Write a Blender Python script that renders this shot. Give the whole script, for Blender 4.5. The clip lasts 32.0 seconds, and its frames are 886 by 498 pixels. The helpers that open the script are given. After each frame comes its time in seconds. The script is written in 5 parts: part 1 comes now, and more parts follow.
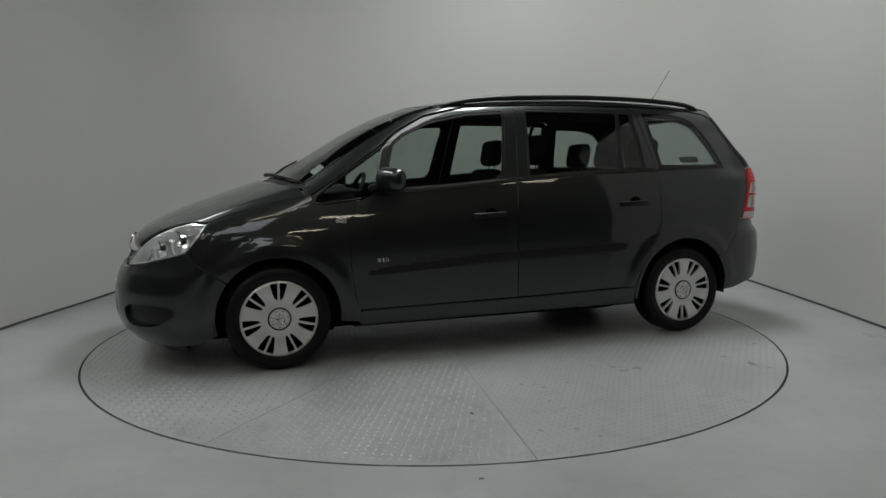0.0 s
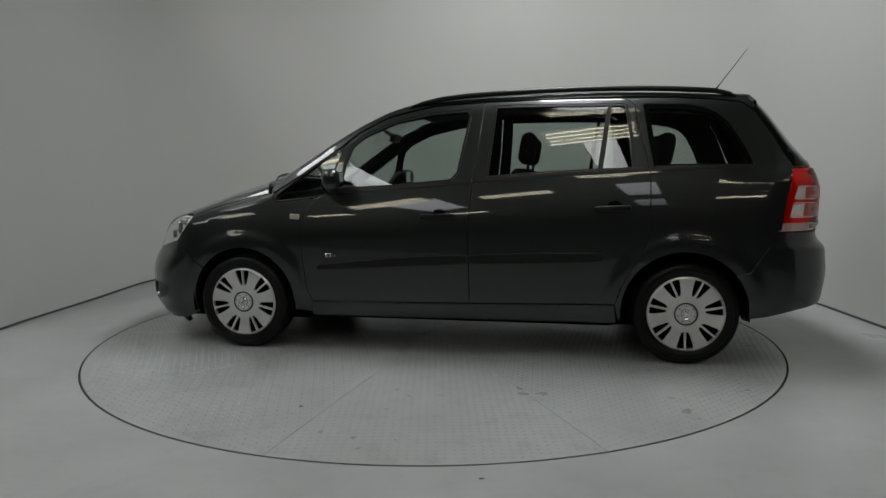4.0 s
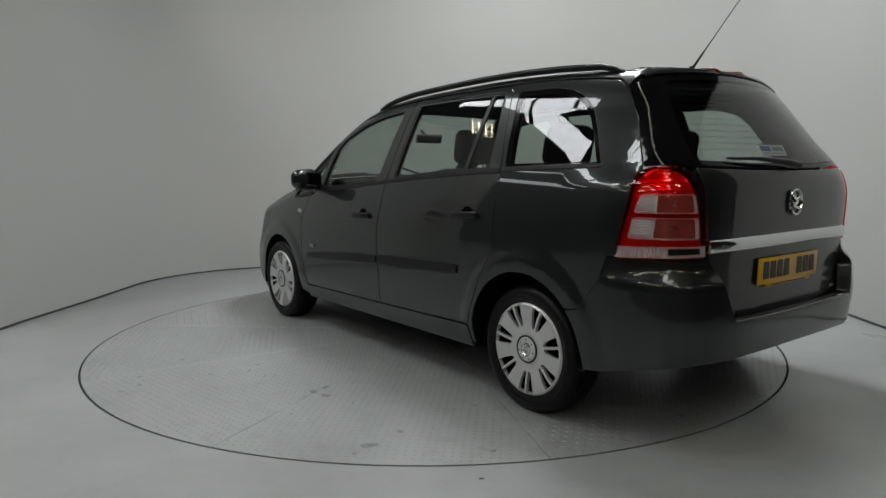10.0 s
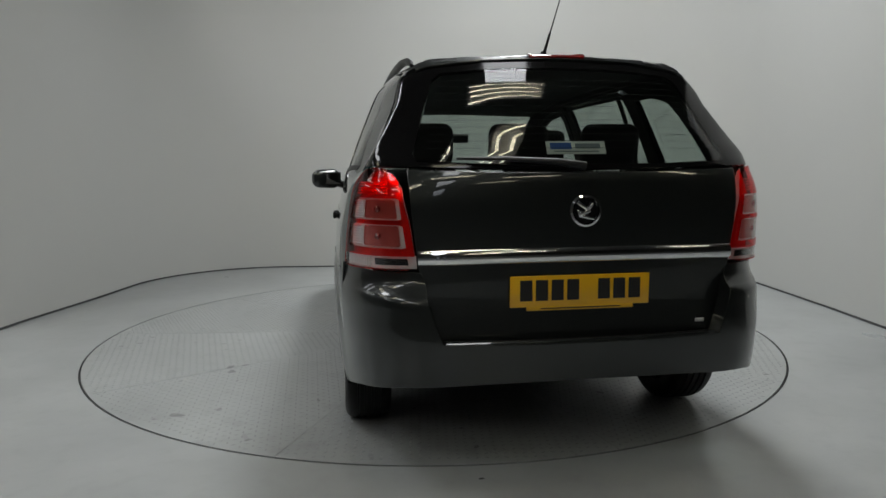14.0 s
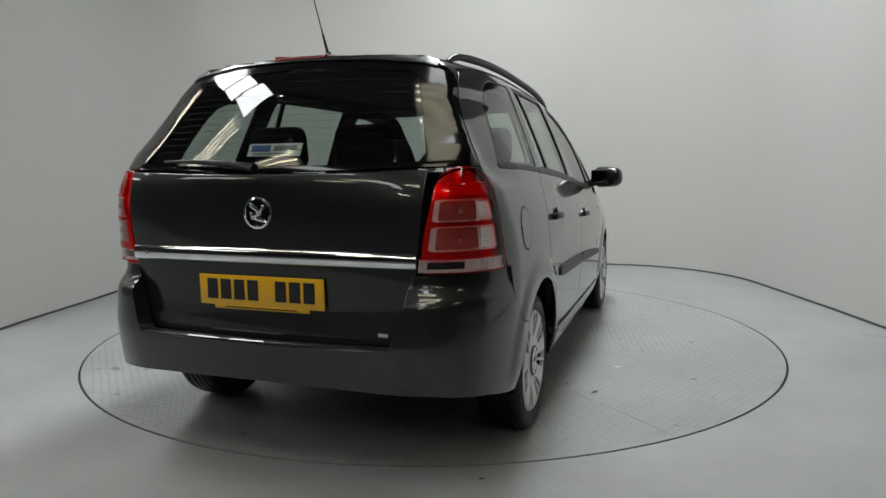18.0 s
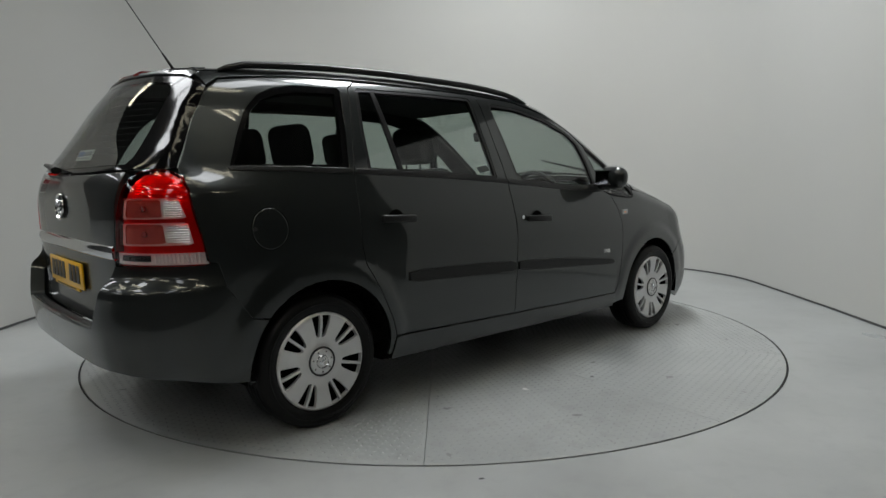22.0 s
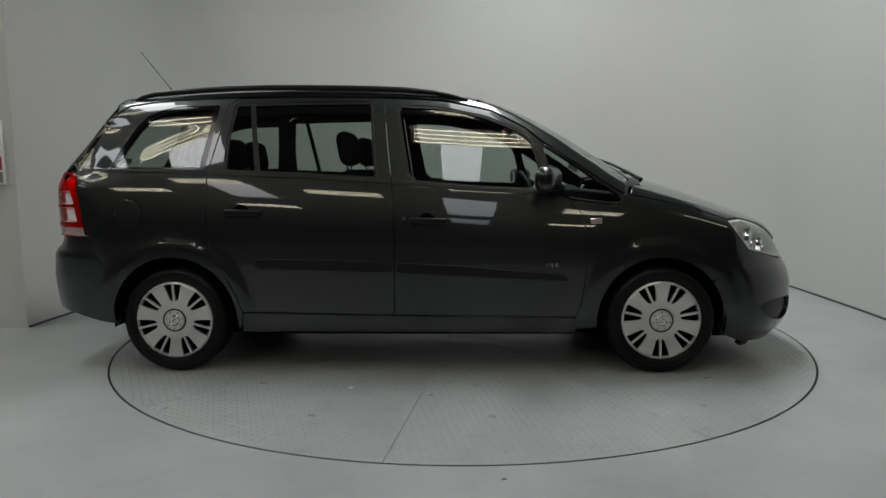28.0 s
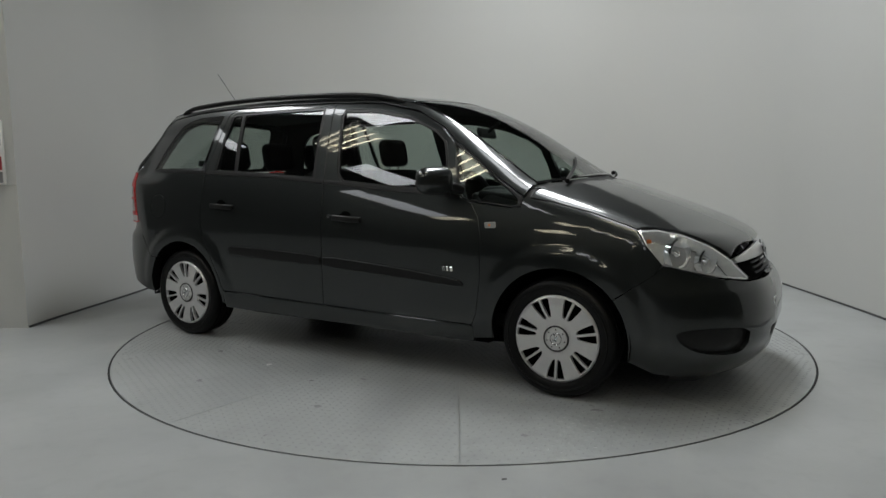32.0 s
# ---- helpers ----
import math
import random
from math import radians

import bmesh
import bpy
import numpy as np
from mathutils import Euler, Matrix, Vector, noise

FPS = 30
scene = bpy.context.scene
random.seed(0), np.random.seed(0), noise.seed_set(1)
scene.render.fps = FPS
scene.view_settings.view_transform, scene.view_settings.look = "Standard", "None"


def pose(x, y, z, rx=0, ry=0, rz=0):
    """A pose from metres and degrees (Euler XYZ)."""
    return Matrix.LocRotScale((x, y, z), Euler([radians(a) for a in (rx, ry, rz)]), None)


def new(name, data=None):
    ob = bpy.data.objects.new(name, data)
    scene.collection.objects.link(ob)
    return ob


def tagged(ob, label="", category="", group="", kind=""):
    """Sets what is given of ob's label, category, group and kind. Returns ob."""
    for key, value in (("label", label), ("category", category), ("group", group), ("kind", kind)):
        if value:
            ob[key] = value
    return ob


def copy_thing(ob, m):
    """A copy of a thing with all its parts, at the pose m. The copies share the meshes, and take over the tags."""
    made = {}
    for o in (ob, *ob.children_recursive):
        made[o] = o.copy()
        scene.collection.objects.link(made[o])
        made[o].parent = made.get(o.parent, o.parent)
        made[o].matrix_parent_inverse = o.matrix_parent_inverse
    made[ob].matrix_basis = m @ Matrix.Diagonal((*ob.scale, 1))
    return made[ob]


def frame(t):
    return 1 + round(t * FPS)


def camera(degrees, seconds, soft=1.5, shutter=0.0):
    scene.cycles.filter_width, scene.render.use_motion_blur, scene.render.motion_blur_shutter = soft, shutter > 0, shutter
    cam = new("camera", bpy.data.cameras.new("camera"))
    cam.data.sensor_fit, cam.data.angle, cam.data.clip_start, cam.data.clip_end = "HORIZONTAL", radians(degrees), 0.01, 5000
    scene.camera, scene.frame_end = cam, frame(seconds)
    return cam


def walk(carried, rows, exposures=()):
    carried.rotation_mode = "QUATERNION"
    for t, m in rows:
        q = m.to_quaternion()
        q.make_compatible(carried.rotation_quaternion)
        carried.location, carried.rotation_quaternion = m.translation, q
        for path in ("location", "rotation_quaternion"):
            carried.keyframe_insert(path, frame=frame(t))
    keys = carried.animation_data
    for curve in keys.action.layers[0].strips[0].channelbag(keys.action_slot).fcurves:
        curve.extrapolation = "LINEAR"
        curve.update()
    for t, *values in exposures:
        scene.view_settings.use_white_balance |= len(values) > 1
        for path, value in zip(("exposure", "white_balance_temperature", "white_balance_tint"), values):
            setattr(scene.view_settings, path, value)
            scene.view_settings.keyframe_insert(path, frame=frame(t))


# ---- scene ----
cam = camera(66.83, 32.0)

# The camera stands on a tripod; it is nudged round by two degrees once, late on.
EYE = (0.0, -4.682, 1.1145)
PITCH, ROLL = -6.57, 0.42
YAW_A, YAW_B = -0.765, 1.2555
PAN = ((0.0, 0.0), (10.0, 0.0), (22.4, 0.0), (22.6, 0.02), (22.7, 0.42), (22.8, 0.84), (22.9, 0.99), (23.1, 1.0), (27.5, 1.0), (32.0, 1.0))
# the picture brightens a little while the dark tail fills it
EXPOSURE = ((0.0, -0.26), (6.0, -0.24), (9.0, -0.12), (11.0, 0.06), (13.0, -0.01), (14.5, 0.01), (16.5, 0.24), (18.0, 0.3), (19.0, 0.29), (21.0, 0.19), (22.4, 0.09), (24.0, -0.14), (28.0, -0.1), (30.0, -0.01), (32.0, -0.08))
walk(cam, [(t, pose(*EYE, 90 + PITCH, ROLL, YAW_A + (YAW_B - YAW_A) * a)) for t, a in PAN],
     exposures=[(t, e) for t, e in EXPOSURE])

# The turntable's turn, degrees at 0 s and per second, and where the car stands on it.
TURN_0, TURN_RATE = 197.18, -7.0659
CAR_X, CAR_Y = -0.2313, -0.1915
DISC_R = 2.2275
CAR_Z = -0.0185  # the body sits this much lower on its loaded tyres

# ---- world and lights ----
world = bpy.data.worlds.new("world")
scene.world = world
world.use_nodes = True
wn = world.node_tree.nodes
sky = wn.new("ShaderNodeTexSky")
sky.sky_type = "NISHITA"
sky.sun_disc = False
sky.sun_elevation, sky.sun_rotation = radians(40), radians(200)
wn["Background"].inputs[1].default_value = 0.08
world.node_tree.links.new(sky.outputs[0], wn["Background"].inputs[0])

CEIL_Z = 5.2
BAY_Z = 3.3
TUBE_POWER = 10.0


def skylight(x, y, sx, sy, power):
    data = bpy.data.lights.new("skylight", "AREA")
    data.shape, data.size, data.size_y, data.energy = "RECTANGLE", sx, sy, power
    data.color = (0.965, 0.985, 1.0)
    data.spread = radians(150)  # narrowed to keep light off the upper walls; no deep well is modelled
    ob = new("skylight_lamp", data)
    ob.matrix_world = pose(x, y, CEIL_Z + 0.03)
    return ob


# ---- materials ----
def nodes_of(name):
    m = bpy.data.materials.new(name)
    m.use_nodes = True
    return m, m.node_tree.nodes, m.node_tree.links, m.node_tree.nodes["Principled BSDF"]


def plain(name, color, rough=0.5, metal=0.0, coat=0.0, grain=0.0, scale=300.0, vary=0.0, vscale=3.0, spec=0.5):
    """A principled surface with fine relief (grain) and large mottling (vary)."""
    m, n, l, b = nodes_of(name)
    b.inputs["Base Color"].default_value = (*color, 1)
    b.inputs["Roughness"].default_value = rough
    b.inputs["Metallic"].default_value = metal
    b.inputs["Coat Weight"].default_value = coat
    b.inputs["Coat Roughness"].default_value = 0.03
    b.inputs["Specular IOR Level"].default_value = spec
    tc = n.new("ShaderNodeTexCoord")
    if grain:
        t = n.new("ShaderNodeTexNoise")
        t.inputs["Scale"].default_value = scale
        t.inputs["Detail"].default_value = 3
        u = n.new("ShaderNodeBump")
        u.inputs["Strength"].default_value = grain
        u.inputs["Distance"].default_value = 0.002
        l.new(tc.outputs["Object"], t.inputs["Vector"])
        l.new(t.outputs["Fac"], u.inputs["Height"])
        l.new(u.outputs["Normal"], b.inputs["Normal"])
    if vary:
        t = n.new("ShaderNodeTexNoise")
        t.inputs["Scale"].default_value = vscale
        t.inputs["Detail"].default_value = 5
        r = n.new("ShaderNodeMapRange")
        r.inputs["To Min"].default_value = 1 - vary
        r.inputs["To Max"].default_value = 1 + vary
        x = n.new("ShaderNodeMix")
        x.data_type, x.blend_type = "RGBA", "MULTIPLY"
        x.inputs[0].default_value = 1
        x.inputs[6].default_value = (*color, 1)
        l.new(tc.outputs["Object"], t.inputs["Vector"])
        l.new(t.outputs["Fac"], r.inputs["Value"])
        l.new(r.outputs[0], x.inputs[7])
        l.new(x.outputs[2], b.inputs["Base Color"])
    return m


def glass(name, tint, base=0.075, gloss_rough=0.0):
    m, n, l, b = nodes_of(name)
    n.remove(b)
    t = n.new("ShaderNodeBsdfTransparent")
    t.inputs[0].default_value = (*tint, 1)
    g = n.new("ShaderNodeBsdfGlossy")
    g.inputs["Roughness"].default_value = gloss_rough
    f = n.new("ShaderNodeLayerWeight")
    f.inputs["Blend"].default_value = 0.5
    p5 = n.new("ShaderNodeMath")
    p5.operation = "POWER"
    p5.inputs[1].default_value = 4.5
    ma = n.new("ShaderNodeMath")
    ma.operation = "MULTIPLY_ADD"
    ma.inputs[1].default_value, ma.inputs[2].default_value = 1 - base, base
    l.new(f.outputs["Facing"], p5.inputs[0])
    l.new(p5.outputs[0], ma.inputs[0])
    x = n.new("ShaderNodeMixShader")
    l.new(ma.outputs[0], x.inputs[0])
    l.new(t.outputs[0], x.inputs[1])
    l.new(g.outputs[0], x.inputs[2])
    l.new(x.outputs[0], n["Material Output"].inputs[0])
    return m


def emitter(name, color, strength):
    m, n, l, b = nodes_of(name)
    b.inputs["Base Color"].default_value = (*color, 1)
    b.inputs["Emission Color"].default_value = (*color, 1)
    b.inputs["Emission Strength"].default_value = strength
    return m


def car_paint():
    m, n, l, b = nodes_of("dark_grey_metallic_paint")
    b.inputs["Base Color"].default_value = (0.0180, 0.0211, 0.0205, 1)
    b.inputs["Metallic"].default_value = 0.7
    b.inputs["Roughness"].default_value = 0.36
    b.inputs["Coat Weight"].default_value = 1.0
    b.inputs["Coat Roughness"].default_value = 0.02
    tc = n.new("ShaderNodeTexCoord")
    v = n.new("ShaderNodeTexVoronoi")
    v.inputs["Scale"].default_value = 1400
    r = n.new("ShaderNodeMapRange")
    r.inputs["To Min"].default_value, r.inputs["To Max"].default_value = 0.75, 1.3
    x = n.new("ShaderNodeMix")
    x.data_type, x.blend_type = "RGBA", "MULTIPLY"
    x.inputs[0].default_value = 1
    x.inputs[6].default_value = (0.0180, 0.0211, 0.0205, 1)
    l.new(tc.outputs["Object"], v.inputs["Vector"])
    l.new(v.outputs["Color"], r.inputs["Value"])
    l.new(r.outputs[0], x.inputs[7])
    l.new(x.outputs[2], b.inputs["Base Color"])
    # a faint orange peel in the lacquer
    t = n.new("ShaderNodeTexNoise")
    t.inputs["Scale"].default_value = 90
    u = n.new("ShaderNodeBump")
    u.inputs["Strength"].default_value, u.inputs["Distance"].default_value = 0.012, 0.001
    l.new(tc.outputs["Object"], t.inputs["Vector"])
    l.new(t.outputs["Fac"], u.inputs["Height"])
    l.new(u.outputs["Normal"], b.inputs["Coat Normal"])
    return m


def painted_floor(name, color, rough, dirt, scuffs):
    """Worn grey floor paint: cloudy tone, small dark marks, uneven gloss."""
    m, n, l, b = nodes_of(name)
    tc = n.new("ShaderNodeTexCoord")

    def noise_tex(scale, detail, lo, hi, src="Object", rot=None):
        t = n.new("ShaderNodeTexNoise")
        t.inputs["Scale"].default_value, t.inputs["Detail"].default_value = scale, detail
        r = n.new("ShaderNodeMapRange")
        r.inputs["From Min"].default_value, r.inputs["From Max"].default_value = lo, hi
        if rot:
            g = n.new("ShaderNodeMapping")
            g.inputs["Scale"].default_value = rot
            l.new(tc.outputs[src], g.inputs[0])
            l.new(g.outputs[0], t.inputs["Vector"])
        else:
            l.new(tc.outputs[src], t.inputs["Vector"])
        l.new(t.outputs["Fac"], r.inputs["Value"])
        return r.outputs[0]

    def mix(fac, a, c, how="MIX"):
        x = n.new("ShaderNodeMix")
        x.data_type, x.blend_type = "RGBA", how
        for sock, val in ((x.inputs[0], fac), (x.inputs[6], a), (x.inputs[7], c)):
            if isinstance(val, tuple):
                sock.default_value = (*val, 1)
            elif isinstance(val, float):
                sock.default_value = val
            else:
                l.new(val, sock)
        return x.outputs[2]

    def scaled(v, k):
        q = n.new("ShaderNodeMath")
        q.operation = "MULTIPLY"
        q.inputs[1].default_value = k
        l.new(v, q.inputs[0])
        return q.outputs[0]

    light, dark = tuple(c * 1.12 for c in color), tuple(c * 0.86 for c in color)
    base = mix(noise_tex(1.3, 6, 0.3, 0.7), dark, light)
    base = mix(scaled(noise_tex(9, 8, 0.52, 0.75), dirt), base, tuple(c * 0.6 for c in color))
    base = mix(scaled(noise_tex(7, 4, 0.66, 0.72, rot=(1.0, 2.6, 1.0)), scuffs * 0.35), base, tuple(c * 0.3 for c in color))
    base = mix(scaled(noise_tex(23, 3, 0.70, 0.74, rot=(2.2, 1.0, 1.0)), scuffs * 0.8), base, tuple(c * 0.35 for c in color))
    l.new(base, b.inputs["Base Color"])
    r = n.new("ShaderNodeMapRange")
    b.inputs["Specular IOR Level"].default_value = 0.6
    r.inputs["To Min"].default_value, r.inputs["To Max"].default_value = rough - 0.03, rough + 0.04
    l.new(noise_tex(1.6, 3, 0.2, 0.8), r.inputs["Value"])
    l.new(r.outputs[0], b.inputs["Roughness"])
    u = n.new("ShaderNodeBump")
    u.inputs["Strength"].default_value, u.inputs["Distance"].default_value = 0.05, 0.003
    l.new(noise_tex(60, 4, 0.0, 1.0), u.inputs["Height"])
    l.new(u.outputs["Normal"], b.inputs["Normal"])
    return m


PAINT = car_paint()
BLACK_TRIM = plain("black_satin_trim", (0.006, 0.006, 0.006), 0.38, grain=0.15, scale=600, spec=0.3)
BLACK_GLOSS = plain("black_gloss_trim", (0.006, 0.006, 0.007), 0.08, coat=0.6, vary=0.1, vscale=20)
BORDER = plain("black_glass_border", (0.004, 0.004, 0.0042), 0.09, spec=0.3, vary=0.1, vscale=20)
PLASTIC = plain("dark_grey_plastic", (0.02, 0.02, 0.021), 0.55, grain=0.4, scale=500)
UNDER = plain("underbody_black", (0.003, 0.003, 0.003), 0.9, grain=0.5, scale=60, spec=0.04)
GLASS = glass("tinted_window_glass", (0.62, 0.68, 0.65))
CLEAR = glass("clear_lens", (0.95, 0.96, 0.96), 0.06)
RED_LENS = glass("red_lens", (0.97, 0.022, 0.016), 0.05)
INNER_RED = glass("inner_red_lens", (0.76, 0.30, 0.27), 0.07)
POSTER_RED = plain("red_print", (0.28, 0.012, 0.02), 0.45, vary=0.15, vscale=9)
POSTER_DARK = plain("dark_print", (0.03, 0.02, 0.025), 0.4, vary=0.4, vscale=7)
POSTER_GREY = plain("grey_poster_print", (0.16, 0.16, 0.16), 0.45, vary=0.2, vscale=9)
RED_DARK = plain("dark_red_lens", (0.20, 0.012, 0.012), 0.08, coat=1.0, vary=0.4, vscale=90)
CHROME = plain("chrome", (0.82, 0.83, 0.84), 0.06, metal=1.0)
REFLECTOR = plain("lamp_reflector", (0.93, 0.94, 0.95), 0.22, metal=0.55, grain=0.45, scale=26, vary=0.12, vscale=30)
LENS_BACK = plain("silvered_lamp_back", (0.86, 0.86, 0.86), 0.20, metal=0.4, grain=0.6, scale=45, vary=0.3, vscale=45)
LENS_WHITE = plain("clear_lamp_lens_over_reflector", (0.42, 0.42, 0.41), 0.22, metal=0.3, coat=1.0, vary=0.25, vscale=70)
SILVER = plain("silver_wheel_trim", (0.62, 0.62, 0.62), 0.36, metal=0.55, grain=0.05, scale=900, vary=0.06, vscale=25)
RUBBER = plain("tyre_rubber", (0.004, 0.004, 0.004), 0.42, grain=0.25, scale=250, vary=0.2, vscale=12, spec=0.2)
FABRIC = plain("charcoal_seat_cloth", (0.010, 0.010, 0.0105), 0.95, grain=0.6, scale=900, vary=0.2, vscale=14, spec=0.2)
LINER = plain("grey_headlining", (0.10, 0.10, 0.097), 0.95, grain=0.3, scale=700, vary=0.1, vscale=6, spec=0.2)
DASH = plain("black_dashboard_plastic", (0.010, 0.010, 0.010), 0.6, grain=0.4, scale=700, spec=0.3)
YELLOW = plain("yellow_number_plate", (0.72, 0.40, 0.012), 0.30, coat=0.3, vary=0.04, vscale=40)
WHITE_PLATE = plain("white_number_plate", (0.72, 0.72, 0.70), 0.30, coat=0.3, vary=0.04, vscale=40)
INK = plain("black_ink", (0.012, 0.012, 0.012), 0.4, vary=0.1, vscale=50)
AMBER = plain("amber_lens", (0.75, 0.22, 0.05), 0.15, coat=0.8, vary=0.1, vscale=40)
MIRROR_GLASS = plain("mirror_glass", (0.80, 0.82, 0.82), 0.02, metal=1.0)
WALL = plain("pale_grey_wall_paint", (0.455, 0.46, 0.442), 0.75, grain=0.06, scale=120, vary=0.025, vscale=0.8, spec=0.3)
# hall walls and ceiling: unlit gloom put into a low base colour
HALL = plain("darkened_hall_wall", (0.05, 0.051, 0.05), 0.8, grain=0.1, scale=80, vary=0.1, vscale=0.7)
CEILING = plain("darkened_hall_ceiling", (0.13, 0.13, 0.127), 0.85, grain=0.1, scale=60, vary=0.06, vscale=0.7)
FLOOR = painted_floor("grey_floor_paint", (0.296, 0.309, 0.306), 0.29, 0.22, 0.05)
# hall floor: base colour lowered to stand for missing light
HALL_FLOOR = painted_floor("darkened_hall_floor", (0.05, 0.051, 0.05), 0.4, 0.3, 0.3)
PLATE = painted_floor("worn_turntable_paint", (0.278, 0.291, 0.287), 0.30, 0.55, 1.0)
TREAD = plain("worn_tread_paint", (0.335, 0.348, 0.343), 0.27, vary=0.12, vscale=3.0)
SCUFF = plain("dark_scuff", (0.15, 0.157, 0.15), 0.5, vary=0.6, vscale=60)
SEAL = plain("dark_floor_seal", (0.035, 0.036, 0.036), 0.7, vary=0.3, vscale=4)
GAP = plain("dark_gap", (0.01, 0.01, 0.01), 0.9, vary=0.3, vscale=9)
TUBE = emitter("fluorescent_tube", (1.0, 0.93, 0.72), TUBE_POWER)
BLUE = plain("blue_print", (0.03, 0.10, 0.38), 0.4, vary=0.05, vscale=40)
GREY_INK = plain("grey_print", (0.20, 0.22, 0.25), 0.4, vary=0.05, vscale=40)
WHITE_METAL = plain("white_enamelled_metal", (0.7, 0.7, 0.68), 0.4, vary=0.05, vscale=8)


# ---- mesh helpers ----
def link_mesh(name, verts, faces, mat, parent=None, label="", smooth=True, normals=None):
    me = bpy.data.meshes.new(name)
    me.from_pydata([tuple(map(float, v)) for v in verts], [], [tuple(map(int, f)) for f in faces])
    me.materials.append(mat)
    me.polygons.foreach_set("use_smooth", [smooth] * len(me.polygons))
    if normals is not None:
        me.normals_split_custom_set_from_vertices([tuple(map(float, v)) for v in normals])
    ob = new(name, me)
    ob.parent = parent
    if label:
        tagged(ob, label)
    return ob


def part(name, bm, mat, parent=None, label="", smooth=True, sharp=35):
    me = bpy.data.meshes.new(name)
    bmesh.ops.recalc_face_normals(bm, faces=bm.faces)
    for f in bm.faces:
        f.smooth = smooth
    for e in bm.edges:
        if len(e.link_faces) == 2 and e.calc_face_angle(0) > radians(sharp):
            e.smooth = False
    bm.to_mesh(me)
    bm.free()
    me.materials.append(mat)
    ob = new(name, me)
    ob.parent = parent
    if label:
        tagged(ob, label)
    return ob


def rbox(sx, sy, sz, r=0.01, seg=3, m=None, bm=None):
    """A box with rounded edges, centred, moved by m."""
    bm = bm or bmesh.new()
    made = bmesh.ops.create_cube(bm, size=1, matrix=(m or Matrix()) @ Matrix.Diagonal((sx, sy, sz, 1)))
    if r:
        vs = set(made["verts"])
        es = [e for e in bm.edges if e.verts[0] in vs and e.verts[1] in vs]
        bmesh.ops.bevel(bm, geom=es, offset=r, segments=seg, profile=0.5, affect="EDGES", clamp_overlap=True)
    return bm


def lathe(profile, n=48, axis="y", bm=None, m=None):
    """Turns (radius, along) pairs round an axis."""
    bm = bm or bmesh.new()
    rings = []
    m = m or Matrix()
    for r, a in profile:
        ring = []
        for i in range(n):
            c, s = math.cos(2 * math.pi * i / n), math.sin(2 * math.pi * i / n)
            co = {"y": (r * c, a, r * s), "z": (r * c, r * s, a), "x": (a, r * c, r * s)}[axis]
            ring.append(bm.verts.new(m @ Vector(co)))
        rings.append(ring)
    for a, b in zip(rings, rings[1:]):
        for i in range(n):
            bm.faces.new((a[i], a[(i + 1) % n], b[(i + 1) % n], b[i]))
    for ring, (r, _) in ((rings[0], profile[0]), (rings[-1], profile[-1])):
        if 0 < r < 0.02:
            bm.faces.new(ring)
    return bm


def sweep(points, radius, n=10, bm=None, flat=1.0):
    """A tube along points; radius a number or one per point; flat squeezes it in height."""
    bm = bm or bmesh.new()
    pts = [Vector(p) for p in points]
    rad = radius if isinstance(radius, (list, tuple)) else [radius] * len(pts)
    rings = []
    for i, p in enumerate(pts):
        d = (pts[min(i + 1, len(pts) - 1)] - pts[max(i - 1, 0)]).normalized()
        side = d.cross(Vector((0, 0, 1)))
        side = side.normalized() if side.length > 0.05 else Vector((1, 0, 0))
        up = side.cross(d).normalized()
        rings.append([bm.verts.new(p + rad[i] * (side * math.cos(a) + up * flat * math.sin(a)))
                      for a in (2 * math.pi * k / n for k in range(n))])
    for a, b in zip(rings, rings[1:]):
        for k in range(n):
            bm.faces.new((a[k], a[(k + 1) % n], b[(k + 1) % n], b[k]))
    bm.faces.new(rings[0])
    bm.faces.new(rings[-1])
    return bm


# ---- the car's skin as one smooth form, cut into panels ----
def pchip(xs, ys):
    """A smooth curve through points that does not overshoot."""
    xs, ys = np.array(xs, float), np.array(ys, float)
    if xs[0] > xs[-1]:
        xs, ys = xs[::-1], ys[::-1]
    h, d = np.diff(xs), np.diff(ys) / np.diff(xs)
    m = np.zeros(len(xs))
    m[0], m[-1] = d[0], d[-1]
    for i in range(1, len(xs) - 1):
        if d[i - 1] * d[i] > 0:
            w1, w2 = 2 * h[i] + h[i - 1], h[i] + 2 * h[i - 1]
            m[i] = (w1 + w2) / (w1 / d[i - 1] + w2 / d[i])

    def at(x):
        x = np.clip(x, xs[0], xs[-1])
        i = np.clip(np.searchsorted(xs, x) - 1, 0, len(h) - 1)
        t = (x - xs[i]) / h[i]
        return ((1 + 2 * t) * (1 - t) ** 2 * ys[i] + t * (1 - t) ** 2 * h[i] * m[i]
                + t * t * (3 - 2 * t) * ys[i + 1] + t * t * (t - 1) * h[i] * m[i + 1])
    return at


TOP_LINE = pchip((2.60, 2.30, 2.20, 2.10, 2.00, 1.88, 1.75, 1.56, 1.42, 1.297, 1.106, 0.819, 0.628, 0.470, 0.26, 0.0, -0.3, -0.7, -1.2, -1.6, -1.9, -2.6),
                 (0.50, 0.69, 0.765, 0.818, 0.868, 0.918, 0.966, 1.032, 1.078, 1.118, 1.228, 1.402, 1.498, 1.556, 1.598, 1.619, 1.632, 1.636, 1.624, 1.602, 1.575, 1.50))
NOSE = pchip((0.0, 0.08, 0.145, 0.18, 0.27, 0.34, 0.445, 0.55, 0.62, 0.69, 0.76, 0.90, 1.7),
             (2.00, 2.07, 2.13, 2.185, 2.258, 2.278, 2.278, 2.256, 2.216, 2.185, 2.16, 2.12, 2.0))
